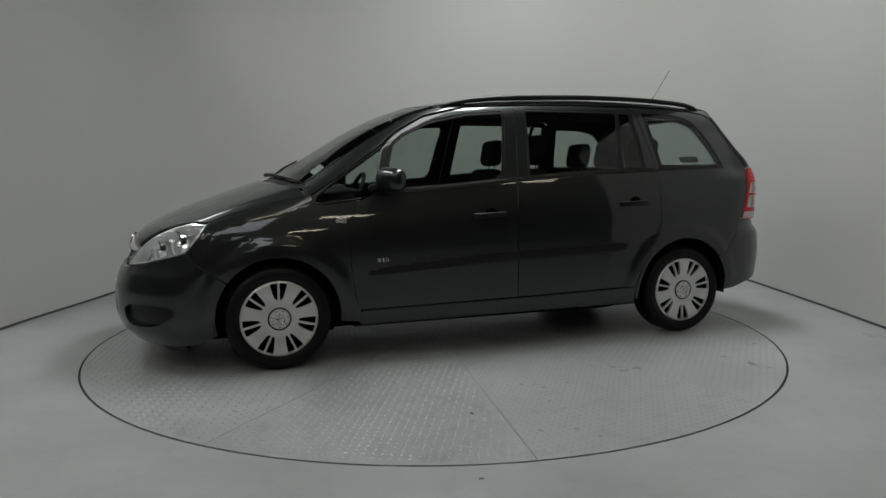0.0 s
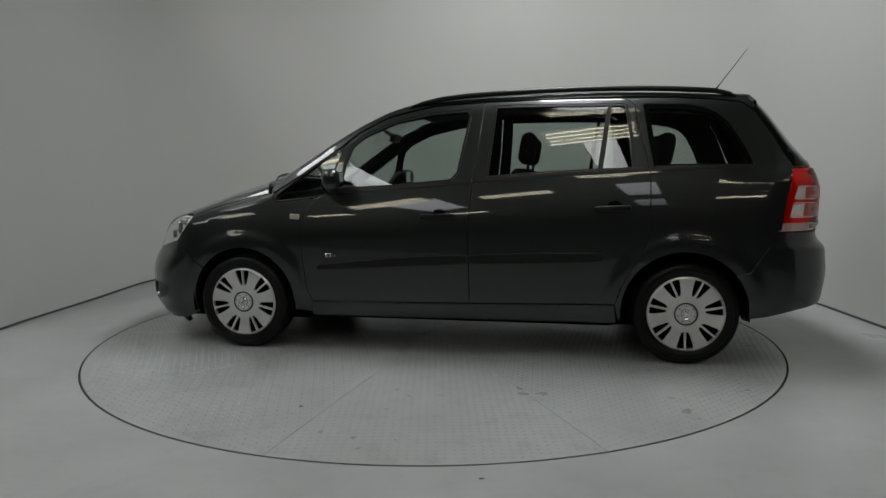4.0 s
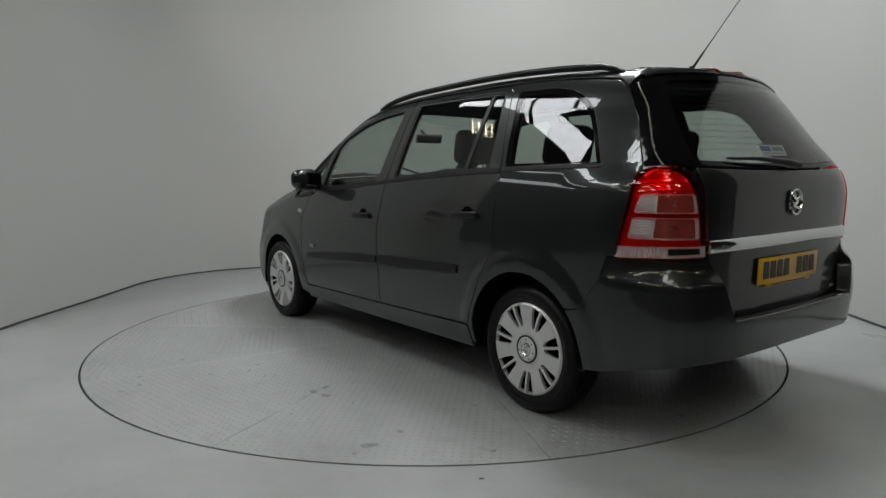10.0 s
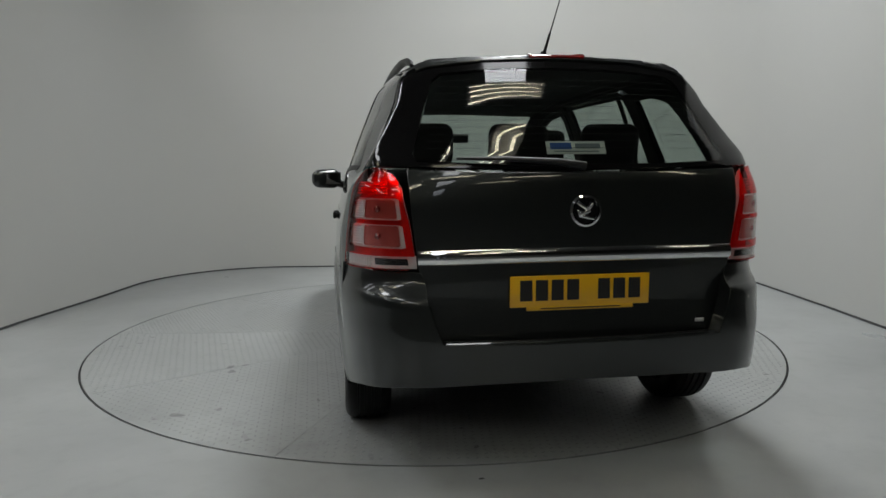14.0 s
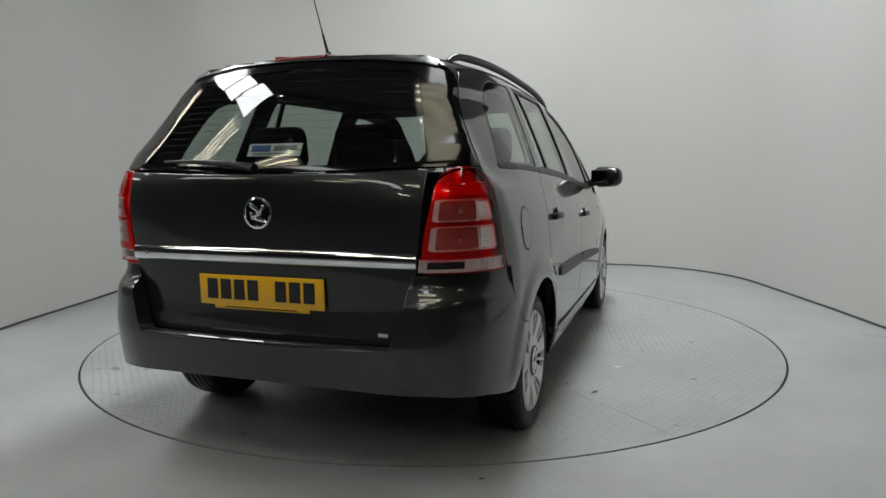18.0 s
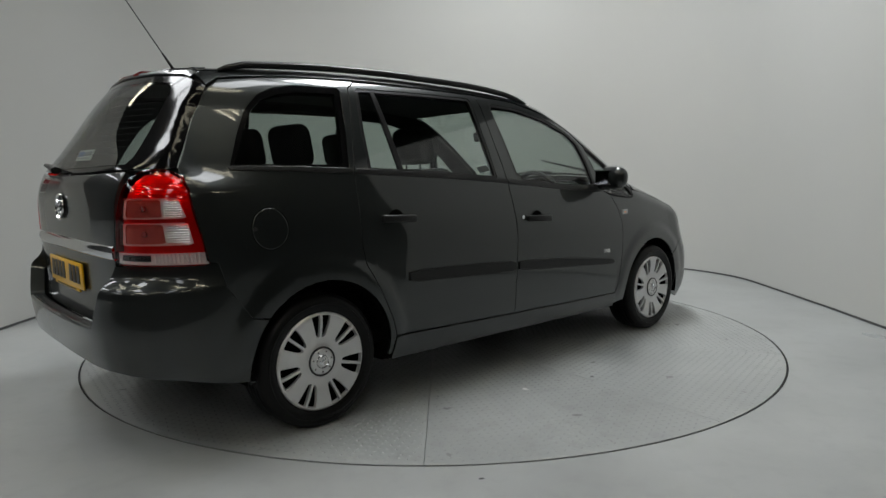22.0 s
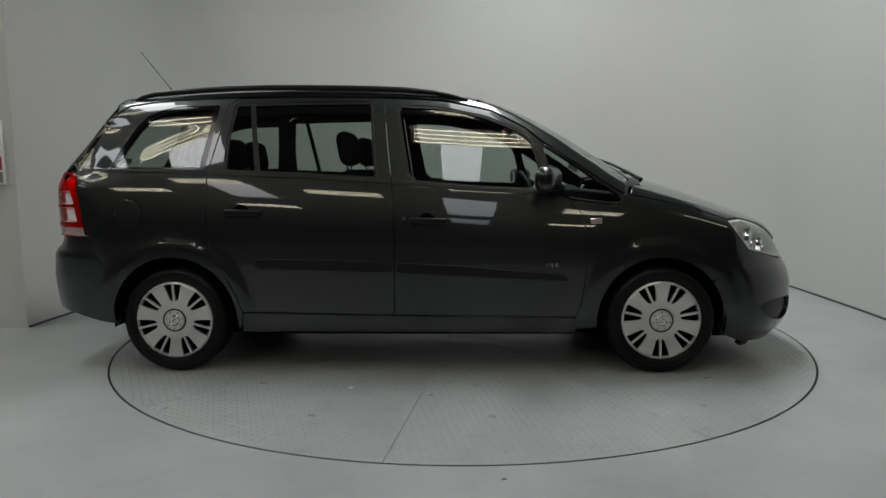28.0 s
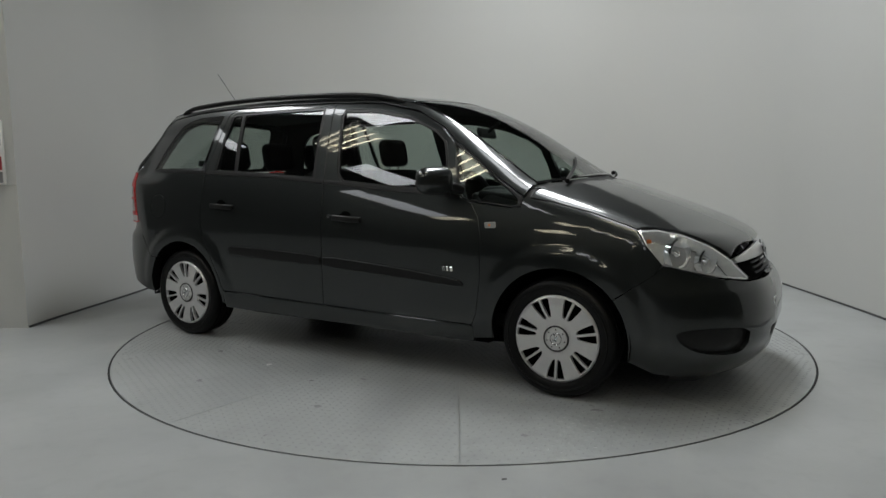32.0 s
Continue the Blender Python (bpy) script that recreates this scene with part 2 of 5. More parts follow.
TAIL = pchip((0.0, 0.2, 0.3, 0.45, 0.54, 0.65, 0.80, 1.0, 1.10, 1.145, 1.20, 1.32, 1.48, 1.56, 1.7),
             (-2.00, -2.075, -2.105, -2.115, -2.120, -2.115, -2.122, -2.128, -2.124, -2.111, -2.080, -2.012, -1.906, -1.834, -1.69))
BELT = pchip((1.6, 1.2, 0.37, -0.2, -1.1, -1.8, -2.2), (0.88, 0.95, 1.02, 1.08, 1.135, 1.15, 1.15))
FLANK = pchip((0.0, 0.2, 0.28, 0.36, 0.48, 0.62, 0.74, 0.85, 0.95, 1.2), (0.76, 0.815, 0.842, 0.856, 0.864, 0.870, 0.871, 0.867, 0.861, 0.850))
HOOD_EDGE = pchip((2.3, 1.7, 1.3, 1.1, 0.6, 0.2, -0.5, -2.0), (0.08, 0.08, 0.08, 0.075, 0.08, 0.10, 0.12, 0.11))
BOW = pchip((2.3, 1.6, 1.25, 0.6, 0.2, -0.5, -2.0), (0.08, 0.08, 0.22, 0.25, 0.12, 0.0, 0.0))
CROWN = pchip((2.3, 1.6, 1.25, 0.6, 0.2, -0.5, -2.0), (0.08, 0.135, 0.118, 0.100, 0.095, 0.09, 0.09))
BUMPER = pchip((0.15, 0.25, 0.33, 0.45, 0.56, 0.66, 0.695, 0.72, 0.75, 0.80), (-0.08, 0.005, 0.052, 0.072, 0.077, 0.074, 0.064, 0.036, 0.014, 0.004))
WRAP = pchip((0.0, 1.0, 1.15, 1.30, 1.54, 1.7), (0.0, 0.0, 0.08, 0.22, 0.33, 0.36))
ARCH_F, ARCH_R = (1.350, 0.318, 0.347), (-1.338, 0.325, 0.350)


def smax(a, b, k):
    h = np.maximum(k - np.abs(a - b), 0) / k
    return np.maximum(a, b) + h * h * k * 0.25


def skin(p, bumper=False):
    """Below zero inside the car's outer form, above zero outside."""
    x, y, z = p[:, 0], np.abs(p[:, 1]), p[:, 2]
    zb = BELT(x)
    over = np.maximum(z - zb, 0)
    w = FLANK(np.minimum(z, zb + 0.0))
    # shoulder: the flank rolls in a little under the windows
    w = w - 0.044 * np.clip((z - (zb - 0.27)) / 0.27, 0, 1) ** 1.6
    w = w - 0.33 * over - 0.17 * over ** 2
    ahead, behind = np.maximum(x - 0.6, 0), np.maximum(-1.0 - x, 0)
    w = w * (1 - 0.030 * ahead ** 2 - 0.026 * behind ** 2) - 0.075 * np.minimum(over * 4, 1) * behind ** 1.5
    # the rear shoulder stands proud of the quarter window
    s1 = np.clip((-1.52 - x) / 0.30, 0, 1) ** 1.4
    s2 = np.clip((z - zb + 0.085) / 0.10, 0, 1)
    w = w - 0.050 * s1 * s2 * s2 * (3 - 2 * s2) * (1 - 0.8 * np.tanh(np.maximum(z - zb, 0) / 0.30)) * (1 - 0.4 * np.clip((-1.74 - x) / 0.16, 0, 1) ** 2)
    for cx, cz, r in (ARCH_F, ARCH_R):
        d = np.hypot(x - cx, z - cz)
        u = np.clip((r + 0.125 - d) / 0.075, 0, 1)
        w = w + (0.009 if cx > 0 else 0.014) * u * u * (3 - 2 * u) * np.clip((z - 0.28) / 0.12, 0, 1)
    side = y - w
    top = z - (TOP_LINE(x + BOW(x) * y * y) - CROWN(x) * y * y)
    nose = x - (NOSE(z) - 0.75 * y ** 3.26)
    tail = (TAIL(z) - (BUMPER(z) if bumper else 0.0) + (1.20 * y ** 8 if bumper else 1.15 * y ** 9 * (1 - 0.35 * np.clip((z - 1.12) / 0.10, 0, 1))) + (WRAP(z) + 0.055) * y * y) - x
    f = smax(side, top, HOOD_EDGE(x))
    f = smax(f, nose, 0.07)
    return smax(f, tail, 0.09 - 0.076 * np.clip((z - 1.12) / 0.08, 0, 1))


def gradient(fun, p, e=1.5e-3):
    g = np.stack([fun(p + e * a) - fun(p - e * a) for a in np.eye(3)], 1)
    return g / np.maximum(np.linalg.norm(g, axis=1, keepdims=True), 1e-9)


def cast(fun, start, way, reach=2.4, step=0.02):
    """Walks from start along way until fun turns negative."""
    n = len(start)
    t = np.zeros(n)
    done = np.zeros(n, bool)
    best, best_t = np.full(n, 1e9), np.zeros(n)
    for k in range(int(reach / step)):
        f = fun(start + way * (k * step))
        hit = (f < 0) & ~done
        t[hit] = k * step
        done |= hit
        low = (f < best) & ~done
        best[low], best_t[low] = f[low], k * step
        if done.all():
            break
    t[~done] = best_t[~done]
    lo, hi = np.maximum(t - step, 0), t.copy()
    for _ in range(22):
        mid = (lo + hi) / 2
        inside = fun(start + way * mid[:, None]) < 0
        hi, lo = np.where(inside, mid, hi), np.where(inside, lo, mid)
    t = np.where(done, hi, t)
    return start + way * t[:, None]


def side_chart(uv):
    n = len(uv)
    return np.stack([uv[:, 0], np.full(n, 1.3), uv[:, 1]], 1), np.tile((0.0, -1.0, 0.0), (n, 1))


def top_chart(uv):
    n = len(uv)
    return np.stack([uv[:, 0], uv[:, 1], np.full(n, 2.1)], 1), np.tile((0.0, 0.0, -1.0), (n, 1))


def rear_chart(uv):
    n = len(uv)
    return np.stack([np.full(n, -2.7), uv[:, 0], uv[:, 1]], 1), np.tile((1.0, 0.0, 0.0), (n, 1))


def round_chart(cx, sign):
    """Rays towards an upright axis at cx; u is the angle in degrees / 50, v the height."""
    def chart(uv):
        a = np.radians(uv[:, 0] * 50)
        way = np.stack([-sign * np.cos(a), -np.sin(a), 0 * a], 1)
        return np.stack([cx - 1.9 * way[:, 0], -1.9 * way[:, 1], uv[:, 1]], 1), way
    return chart


front_round, rear_round = round_chart(1.0, 1), round_chart(-1.0, -1)


def cant_chart(uv):
    """Rays aslant down on the roof's edge; u along the car, v up the slant."""
    n = len(uv)
    s, c = 0.6, 0.8
    base = np.stack([uv[:, 0], -s * uv[:, 1], c * uv[:, 1]], 1)
    way = np.tile((0.0, -c, -s), (n, 1))
    return base - way * 2.4, way


def to_cant(p):
    return np.stack([p[:, 0], -0.6 * p[:, 1] + 0.8 * p[:, 2]], 1)


def on_side(points):
    s, w = side_chart(np.array(points, float))
    return cast(skin, s, w)


def on_top(points):
    s, w = top_chart(np.array(points, float))
    return cast(skin, s, w)


def soften(poly, rounds=2, keep=0.25):
    """Rounds a polygon's corners."""
    p = np.array(poly, float)
    for _ in range(rounds):
        q = np.roll(p, -1, 0)
        p = np.stack([p + keep * (q - p), q + keep * (p - q)], 1).reshape(-1, 2)
        keep = 0.25
    return p


def refine(poly, step):
    out = []
    for a, b in zip(poly, np.roll(poly, -1, 0)):
        k = max(1, int(np.ceil(np.linalg.norm(b - a) / step)))
        out += [a + (b - a) * i / k for i in range(k)]
    return np.array(out)


def area2(p):
    q = np.roll(p, -1, 0)
    return (p[:, 0] * q[:, 1] - q[:, 0] * p[:, 1]).sum()


def inset(poly, d):
    """Moves a counter-clockwise outline inwards."""
    e = np.roll(poly, -1, 0) - poly
    n = np.stack([-e[:, 1], e[:, 0]], 1)
    n /= np.maximum(np.linalg.norm(n, axis=1, keepdims=True), 1e-9)
    v = n + np.roll(n, 1, 0)
    v /= np.maximum((v * v).sum(1, keepdims=True), 0.5) / 2
    return poly + d * v


def within(pts, poly):
    x, y = pts[:, 0], pts[:, 1]
    r = np.zeros(len(pts), bool)
    for (ax, ay), (bx, by) in zip(poly, np.roll(poly, -1, 0)):
        if ay == by:
            continue
        r ^= ((ay > y) != (by > y)) & (x < (bx - ax) * (y - ay) / (by - ay) + ax)
    return r


def near(pts, poly, d):
    r = np.zeros(len(pts), bool)
    for a, b in zip(poly, np.roll(poly, -1, 0)):
        e = b - a
        t = np.clip(((pts - a) @ e) / max(e @ e, 1e-12), 0, 1)
        r |= ((pts - a - t[:, None] * e) ** 2).sum(1) < d * d
    return r


def panel(name, outline, chart, mat, parent, holes=(), res=0.03, off=0.0, thick=0.014, gap=0.0025, mirror=False, fun=skin, label="", roll=0.0035):
    """A sheet of the skin inside an outline of the chart, with rolled edges and a rim that goes inwards."""
    from mathutils.geometry import delaunay_2d_cdt
    loops = []
    for k, loop in enumerate((outline, *holes)):
        p = np.array(loop, float)
        if area2(p) < 0:
            p = p[::-1]
        p = refine(p, res * 0.7)
        loops.append(inset(p, gap if k == 0 else -gap))
    rings = []
    for k, p in enumerate(loops):
        rings.append((p, True, k))
        if roll:
            rings.append((inset(p, roll if k == 0 else -roll), False, k))
    lo, hi = loops[0].min(0), loops[0].max(0)
    gx, gy = np.meshgrid(np.arange(lo[0], hi[0], res), np.arange(lo[1], hi[1], res))
    g = np.stack([gx.ravel(), gy.ravel()], 1)
    g[:, 0] += np.where((np.round((g[:, 1] - lo[1]) / res) % 2) > 0, res / 2, 0)
    ok = within(g, loops[0])
    for h in loops[1:]:
        ok &= ~within(g, h)
    for p in loops:
        ok &= ~near(g, p, res * 0.45 + roll)
    g = g[ok]
    pts, edges, edge_of = [], [], []
    for p, is_edge, k in rings:
        b = len(pts)
        pts += list(p)
        edge_of += [is_edge] * len(p)
        edges += [(b + i, b + (i + 1) % len(p)) for i in range(len(p))]
    pts += list(g)
    edge_of += [False] * len(g)
    vo, _, fo, ov, _, _ = delaunay_2d_cdt([Vector(map(float, q)) for q in pts], edges, [], 0, 1e-6)
    uv = np.array([tuple(v) for v in vo])
    rim = np.array([any(edge_of[i] for i in src) if src else False for src in ov])
    fa = np.array([f for f in fo if len(f) == 3])
    c = uv[fa].mean(1)
    ok = within(c, loops[0])
    for h in loops[1:]:
        ok &= ~within(c, h)
    fa = fa[ok]
    s, w = chart(uv)
    pos = cast(fun, s, w)
    nor = gradient(fun, pos)
    # faces look outwards
    fn = np.cross(pos[fa[:, 1]] - pos[fa[:, 0]], pos[fa[:, 2]] - pos[fa[:, 0]])
    flip = (fn * nor[fa[:, 0]]).sum(1) < 0
    fa[flip] = fa[flip][:, ::-1]
    pos = pos + nor * off
    # border edges, in the faces' order
    seen = {}
    for f in fa:
        for a, b in ((f[0], f[1]), (f[1], f[2]), (f[2], f[0])):
            seen[(a, b)] = True
    border = [(a, b) for a, b in seen if (b, a) not in seen]
    out_n = np.zeros_like(pos)
    for a, b in border:
        e = pos[b] - pos[a]
        o = np.cross(e, nor[a])
        o /= max(np.linalg.norm(o), 1e-9)
        out_n[a] += o
        out_n[b] += o
    ln = np.linalg.norm(out_n, axis=1, keepdims=True)
    out_n = np.where(ln > 1e-6, out_n / np.maximum(ln, 1e-9), 0)
    shade = nor.copy()
    on_border = ln[:, 0] > 1e-6
    if roll:
        shade[on_border] = nor[on_border] + 0.9 * out_n[on_border]
        pos = pos - nor * (roll * 0.35) * on_border[:, None]
    verts, norms, faces = list(pos), list(shade), [tuple(f) for f in fa]
    if thick:
        ids = {}
        for i in np.nonzero(on_border)[0]:
            ids[i] = len(verts)
            verts += [pos[i], pos[i] - nor[i] * thick]
            norms += [out_n[i], out_n[i]]
        for a, b in border:
            faces.append((ids[b], ids[a], ids[a] + 1, ids[b] + 1))
    verts, norms = np.array(verts), np.array(norms)
    norms /= np.maximum(np.linalg.norm(norms, axis=1, keepdims=True), 1e-9)
    if mirror:
        verts, norms = verts * (1, -1, 1), norms * (1, -1, 1)
        faces = [f[::-1] for f in faces]
    return link_mesh(name, verts, faces, mat, parent, label, True, norms)


# ---- the studio bay ----
def wall_line():
    """The bay's inner wall in plan: straight flanks, round corners, straight back."""
    pts = [(3.12, -2.05), (3.135, -1.2), (3.14, -0.6), (3.155, 0.1), (3.17, 0.6), (3.17, 1.3)]
    for k in range(1, 18):
        a = radians(90 * k / 18)
        pts.append((1.75 + 1.42 * math.cos(a), 1.83 + 1.42 * math.sin(a)))
    pts += [(1.2, 3.27), (0.0, 3.28), (-1.2, 3.25)]
    for k in range(1, 18):
        a = radians(90 + 90 * k / 18)
        pts.append((-1.70 + 1.32 * math.cos(a), 1.90 + 1.34 * math.sin(a)))
    pts += [(-3.05, 1.3), (-3.11, 0.7), (-3.142, 0.35), (-3.15, 0.068)]
    return pts


def build_room():
    line = [Vector(p) for p in wall_line()]
    bm = bmesh.new()
    inner, outer = [], []
    for i, p in enumerate(line):
        d = (line[min(i + 1, len(line) - 1)] - line[max(i - 1, 0)]).normalized()
        n = Vector((d.y, -d.x))
        inner.append(p)
        outer.append(p + n * 0.12)
    rows = []
    for z in (0.0, BAY_Z):
        rows.append([[bm.verts.new((q.x, q.y, z)) for q in ring] for ring in (inner, outer)])
    for ring in (0, 1):
        for i in range(len(line) - 1):
            bm.faces.new((rows[0][ring][i], rows[0][ring][i + 1], rows[1][ring][i + 1], rows[1][ring][i]))
    for i in range(len(line) - 1):
        bm.faces.new((rows[1][0][i], rows[1][0][i + 1], rows[1][1][i + 1], rows[1][1][i]))
    for i in (0, len(line) - 1):
        bm.faces.new((rows[0][0][i], rows[0][1][i], rows[1][1][i], rows[1][0][i]))
    tagged(part("wall_bay", bm, WALL, sharp=20), "pale grey painted curved studio wall", "wall", kind="structure")
    # dark seal where the wall meets the floor
    bm = bmesh.new()
    ring = [[], [], [], []]
    for i, p in enumerate(line):
        d = (line[min(i + 1, len(line) - 1)] - line[max(i - 1, 0)]).normalized()
        n = Vector((d.y, -d.x))
        for k, (o, z) in enumerate(((0.004, 0.016), (-0.004, 0.014), (-0.010, 0.004), (-0.011, 0.0005))):
            ring[k].append(bm.verts.new((p.x + n.x * o, p.y + n.y * o, z)))
    for a, b in zip(ring, ring[1:]):
        for i in range(len(line) - 1):
            bm.faces.new((a[i], a[i + 1], b[i + 1], b[i]))
    tagged(part("baseboard", bm, SEAL), "thin dark seal along the foot of the wall", "baseboard", kind="structure")
    # piers that close the bay towards the hall
    for name, x0, x1, y in (("wall_pier_left", -5.2, -3.152, 0.066), ("wall_pier_right", 3.122, 5.2, -2.052)):
        bm = rbox(x1 - x0, 0.14, BAY_Z, 0, m=pose((x0 + x1) / 2, y + 0.07, BAY_Z / 2))
        tagged(part(name, bm, WALL), "pale grey painted wall beside the studio bay", "wall", kind="structure")
    # the unseen hall round the bay; its lack of light is put into dark colours
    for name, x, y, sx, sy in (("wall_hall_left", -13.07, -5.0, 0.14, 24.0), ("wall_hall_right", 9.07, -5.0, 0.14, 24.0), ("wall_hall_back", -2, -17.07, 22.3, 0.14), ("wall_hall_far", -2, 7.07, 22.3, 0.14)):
        tagged(part(name, rbox(sx, sy, CEIL_Z, 0, m=pose(x, y, CEIL_Z / 2)), HALL), "unseen hall wall round the studio, coloured dark to stand for an unlit room", "wall", kind="structure")
    # floor with a round well for the turntable
    n = 128
    bm = bmesh.new()
    ring = [bm.verts.new(((DISC_R + 0.012) * math.cos(2 * math.pi * i / n), (DISC_R + 0.012) * math.sin(2 * math.pi * i / n), 0)) for i in range(n)]
    low = [bm.verts.new((v.co.x, v.co.y, -0.12)) for v in ring]
    far = []
    for i in range(n):
        c, s = math.cos(2 * math.pi * i / n), math.sin(2 * math.pi * i / n)
        k = min(18 / max(abs(c), 1e-6), 18 / max(abs(s), 1e-6))
        far.append(bm.verts.new((k * c, k * s, 0)))
    for i in range(n):
        j = (i + 1) % n
        bm.faces.new((ring[i], ring[j], far[j], far[i]))
        bm.faces.new((ring[i], low[i], low[j], ring[j]))
    bm.faces.new(low)
    floor = part("floor", bm, FLOOR)
    bm = bmesh.new()
    bm.faces.new([bm.verts.new((0.164 + 0.012 * math.cos(k), -2.345 + 0.009 * math.sin(k * 1.1), 0.0008)) for k in range(6)])
    part("scuff_mark", bm, INK, floor)
    tagged(floor, "grey painted studio floor, worn and slightly glossy", "floor", kind="structure")
    tagged(part("floor_hall", rbox(22.2, 12.3, 0.004, 0, m=pose(-2.0, -10.9, 0.002)), HALL_FLOOR), "unseen worn hall floor behind the studio, coloured dark to stand for an unlit room", "floor", kind="structure")
    # dark slot round the turntable
    bm = bmesh.new()
    rings = [[bm.verts.new((r * math.cos(2 * math.pi * i / n), r * math.sin(2 * math.pi * i / n), -0.004)) for i in range(n)] for r in (DISC_R + 0.0015, DISC_R + 0.0115)]
    for i in range(n):
        j = (i + 1) % n
        bm.faces.new((rings[0][i], rings[1][i], rings[1][j], rings[0][j]))
    tagged(part("trim_ring", bm, GAP), "dark slot round the turntable", "trim", kind="structure")
    poster()
    # ceiling with openings for the skylights, coloured dark to keep fill and reflections low
    xs = sorted({-13.2, 9.2, *(v for s in SKYLIGHTS for v in (s[0] - s[2] / 2, s[0] + s[2] / 2))})
    ys = sorted({-17.2, 7.2, *(v for s in SKYLIGHTS for v in (s[1] - s[3] / 2, s[1] + s[3] / 2))})
    bm = bmesh.new()
    for x0, x1 in zip(xs, xs[1:]):
        for y0, y1 in zip(ys, ys[1:]):
            cx, cy = (x0 + x1) / 2, (y0 + y1) / 2
            if any(abs(cx - s[0]) < s[2] / 2 and abs(cy - s[1]) < s[3] / 2 for s in SKYLIGHTS):
                continue
            rbox(x1 - x0, y1 - y0, 0.1, 0, m=pose(cx, cy, CEIL_Z + 0.05), bm=bm)
    bmesh.ops.remove_doubles(bm, verts=bm.verts, dist=1e-4)
    tagged(part("ceiling", bm, CEILING, smooth=False), "unseen hall ceiling with skylights, coloured dark to cut fill light", "ceiling", kind="structure")
    for s in SKYLIGHTS:
        skylight(*s)


# strips of skylight along the hall, radiance tuned one by one: x, y, width, depth, radiance
SKYLIGHTS = [(x, y, w, d, r * math.pi * w * d) for x, y, w, d, r in (
    (0.95, 0.75, 1.0, 2.4, 23.0), (0.6, -1.7, 0.8, 1.8, 5.0), (0.3, -5.4, 0.5, 2.0, 4.0), (0.4, -10.0, 0.9, 2.6, 3.5), (0.4, -14.0, 0.9, 2.6, 3.5),
    (-4.2, 1.90, 1.1, 1.12, 9.0), (-4.2, 0.70, 1.1, 1.12, 9.0), (-4.15, -0.42, 1.1, 0.96, 9.0), (-4.0, -1.46, 1.1, 0.96, 9.0),
    (-6.6, -3.4, 0.8, 1.0, 6.0), (-3.9, -4.9, 0.9, 1.7, 6.0), (-4.3, -9.5, 1.0, 2.6, 5.0),
    (-8.3, 0.1, 0.6, 2.4, 7.0), (-11.0, 0.9, 0.7, 3.4, 9.0), (-9.4, -5.6, 1.0, 2.6, 6.0))]
# x, y, turn
FIXTURES = ((0.6, -2.9, 0), (0.4, -4.0, 0), (0.3, -6.7, 0), (-5.2, -1.9, 0), (-4.1, -3.7, 0), (-5.9, 1.6, 0), (-8.8, -6.6, 0), (-4.4, -7.6, 0), (-2.0, -8.6, 0), (2.9, -8.6, 0), (-6.6, -9.0, 0), (-4.4, -12.0, 0), (3.0, -12.4, 0), (5.2, -5.2, 0))


def poster():
    """A framed print on the pier, mostly out of view."""
    p = tagged(new("wall_poster"), "framed red and dark poster hung on the pale grey wall", "poster")
    p.matrix_basis = pose(-3.637, 0.062, 1.272)
    part("poster_frame", rbox(0.84, 0.03, 0.456, 0.004, 2), WHITE_METAL, p, "thin white frame")
    part("dark_field", rbox(0.81, 0.008, 0.165, 0, m=pose(0, -0.0155, 0.133)), POSTER_DARK, p)
    part("red_field", rbox(0.81, 0.008, 0.095, 0, m=pose(0, -0.0155, -0.075)), POSTER_RED, p)
    part("white_line", rbox(0.81, 0.006, 0.008, 0, m=pose(0, -0.0165, -0.128)), WHITE_PLATE, p)
    part("grey_field", rbox(0.81, 0.008, 0.078, 0, m=pose(0, -0.0155, -0.174)), POSTER_GREY, p)
    # a shallow ledge where the upper boards meet the lower ones
    tagged(part("trim_pier", rbox(2.0, 0.006, 0.012, 0.002, 2, pose(-4.16, 0.064, 1.046)), WALL), "painted board joint on the wall", "trim", kind="structure")


def build_fixtures():
    first = None
    for x, y, turn in FIXTURES:
        m = pose(x, y, CEIL_Z - 0.30, 0, 0, turn)
        if first:
            copy_thing(first, m)
            continue
        first = tagged(new("ceiling_light"), "white enamelled fluorescent ceiling light with four lit tubes", "ceiling light", "fluorescent lights of the hall")
        first.matrix_basis = m
        part("housing", rbox(1.55, 0.62, 0.05, 0.008, m=pose(0, 0, 0.05)), WHITE_METAL, first)
        for s in (-0.7, 0.7):
            part("hanger", sweep([(s, 0, 0.07), (s, 0, 0.30)], 0.006, 8), WHITE_METAL, first)
        for k in range(4):
            yy = -0.225 + 0.15 * k
            part("tube", sweep([(-0.72, yy, 0.0), (0.72, yy, 0.0)], 0.016, 10), TUBE, first, "lit warm white fluorescent tube")


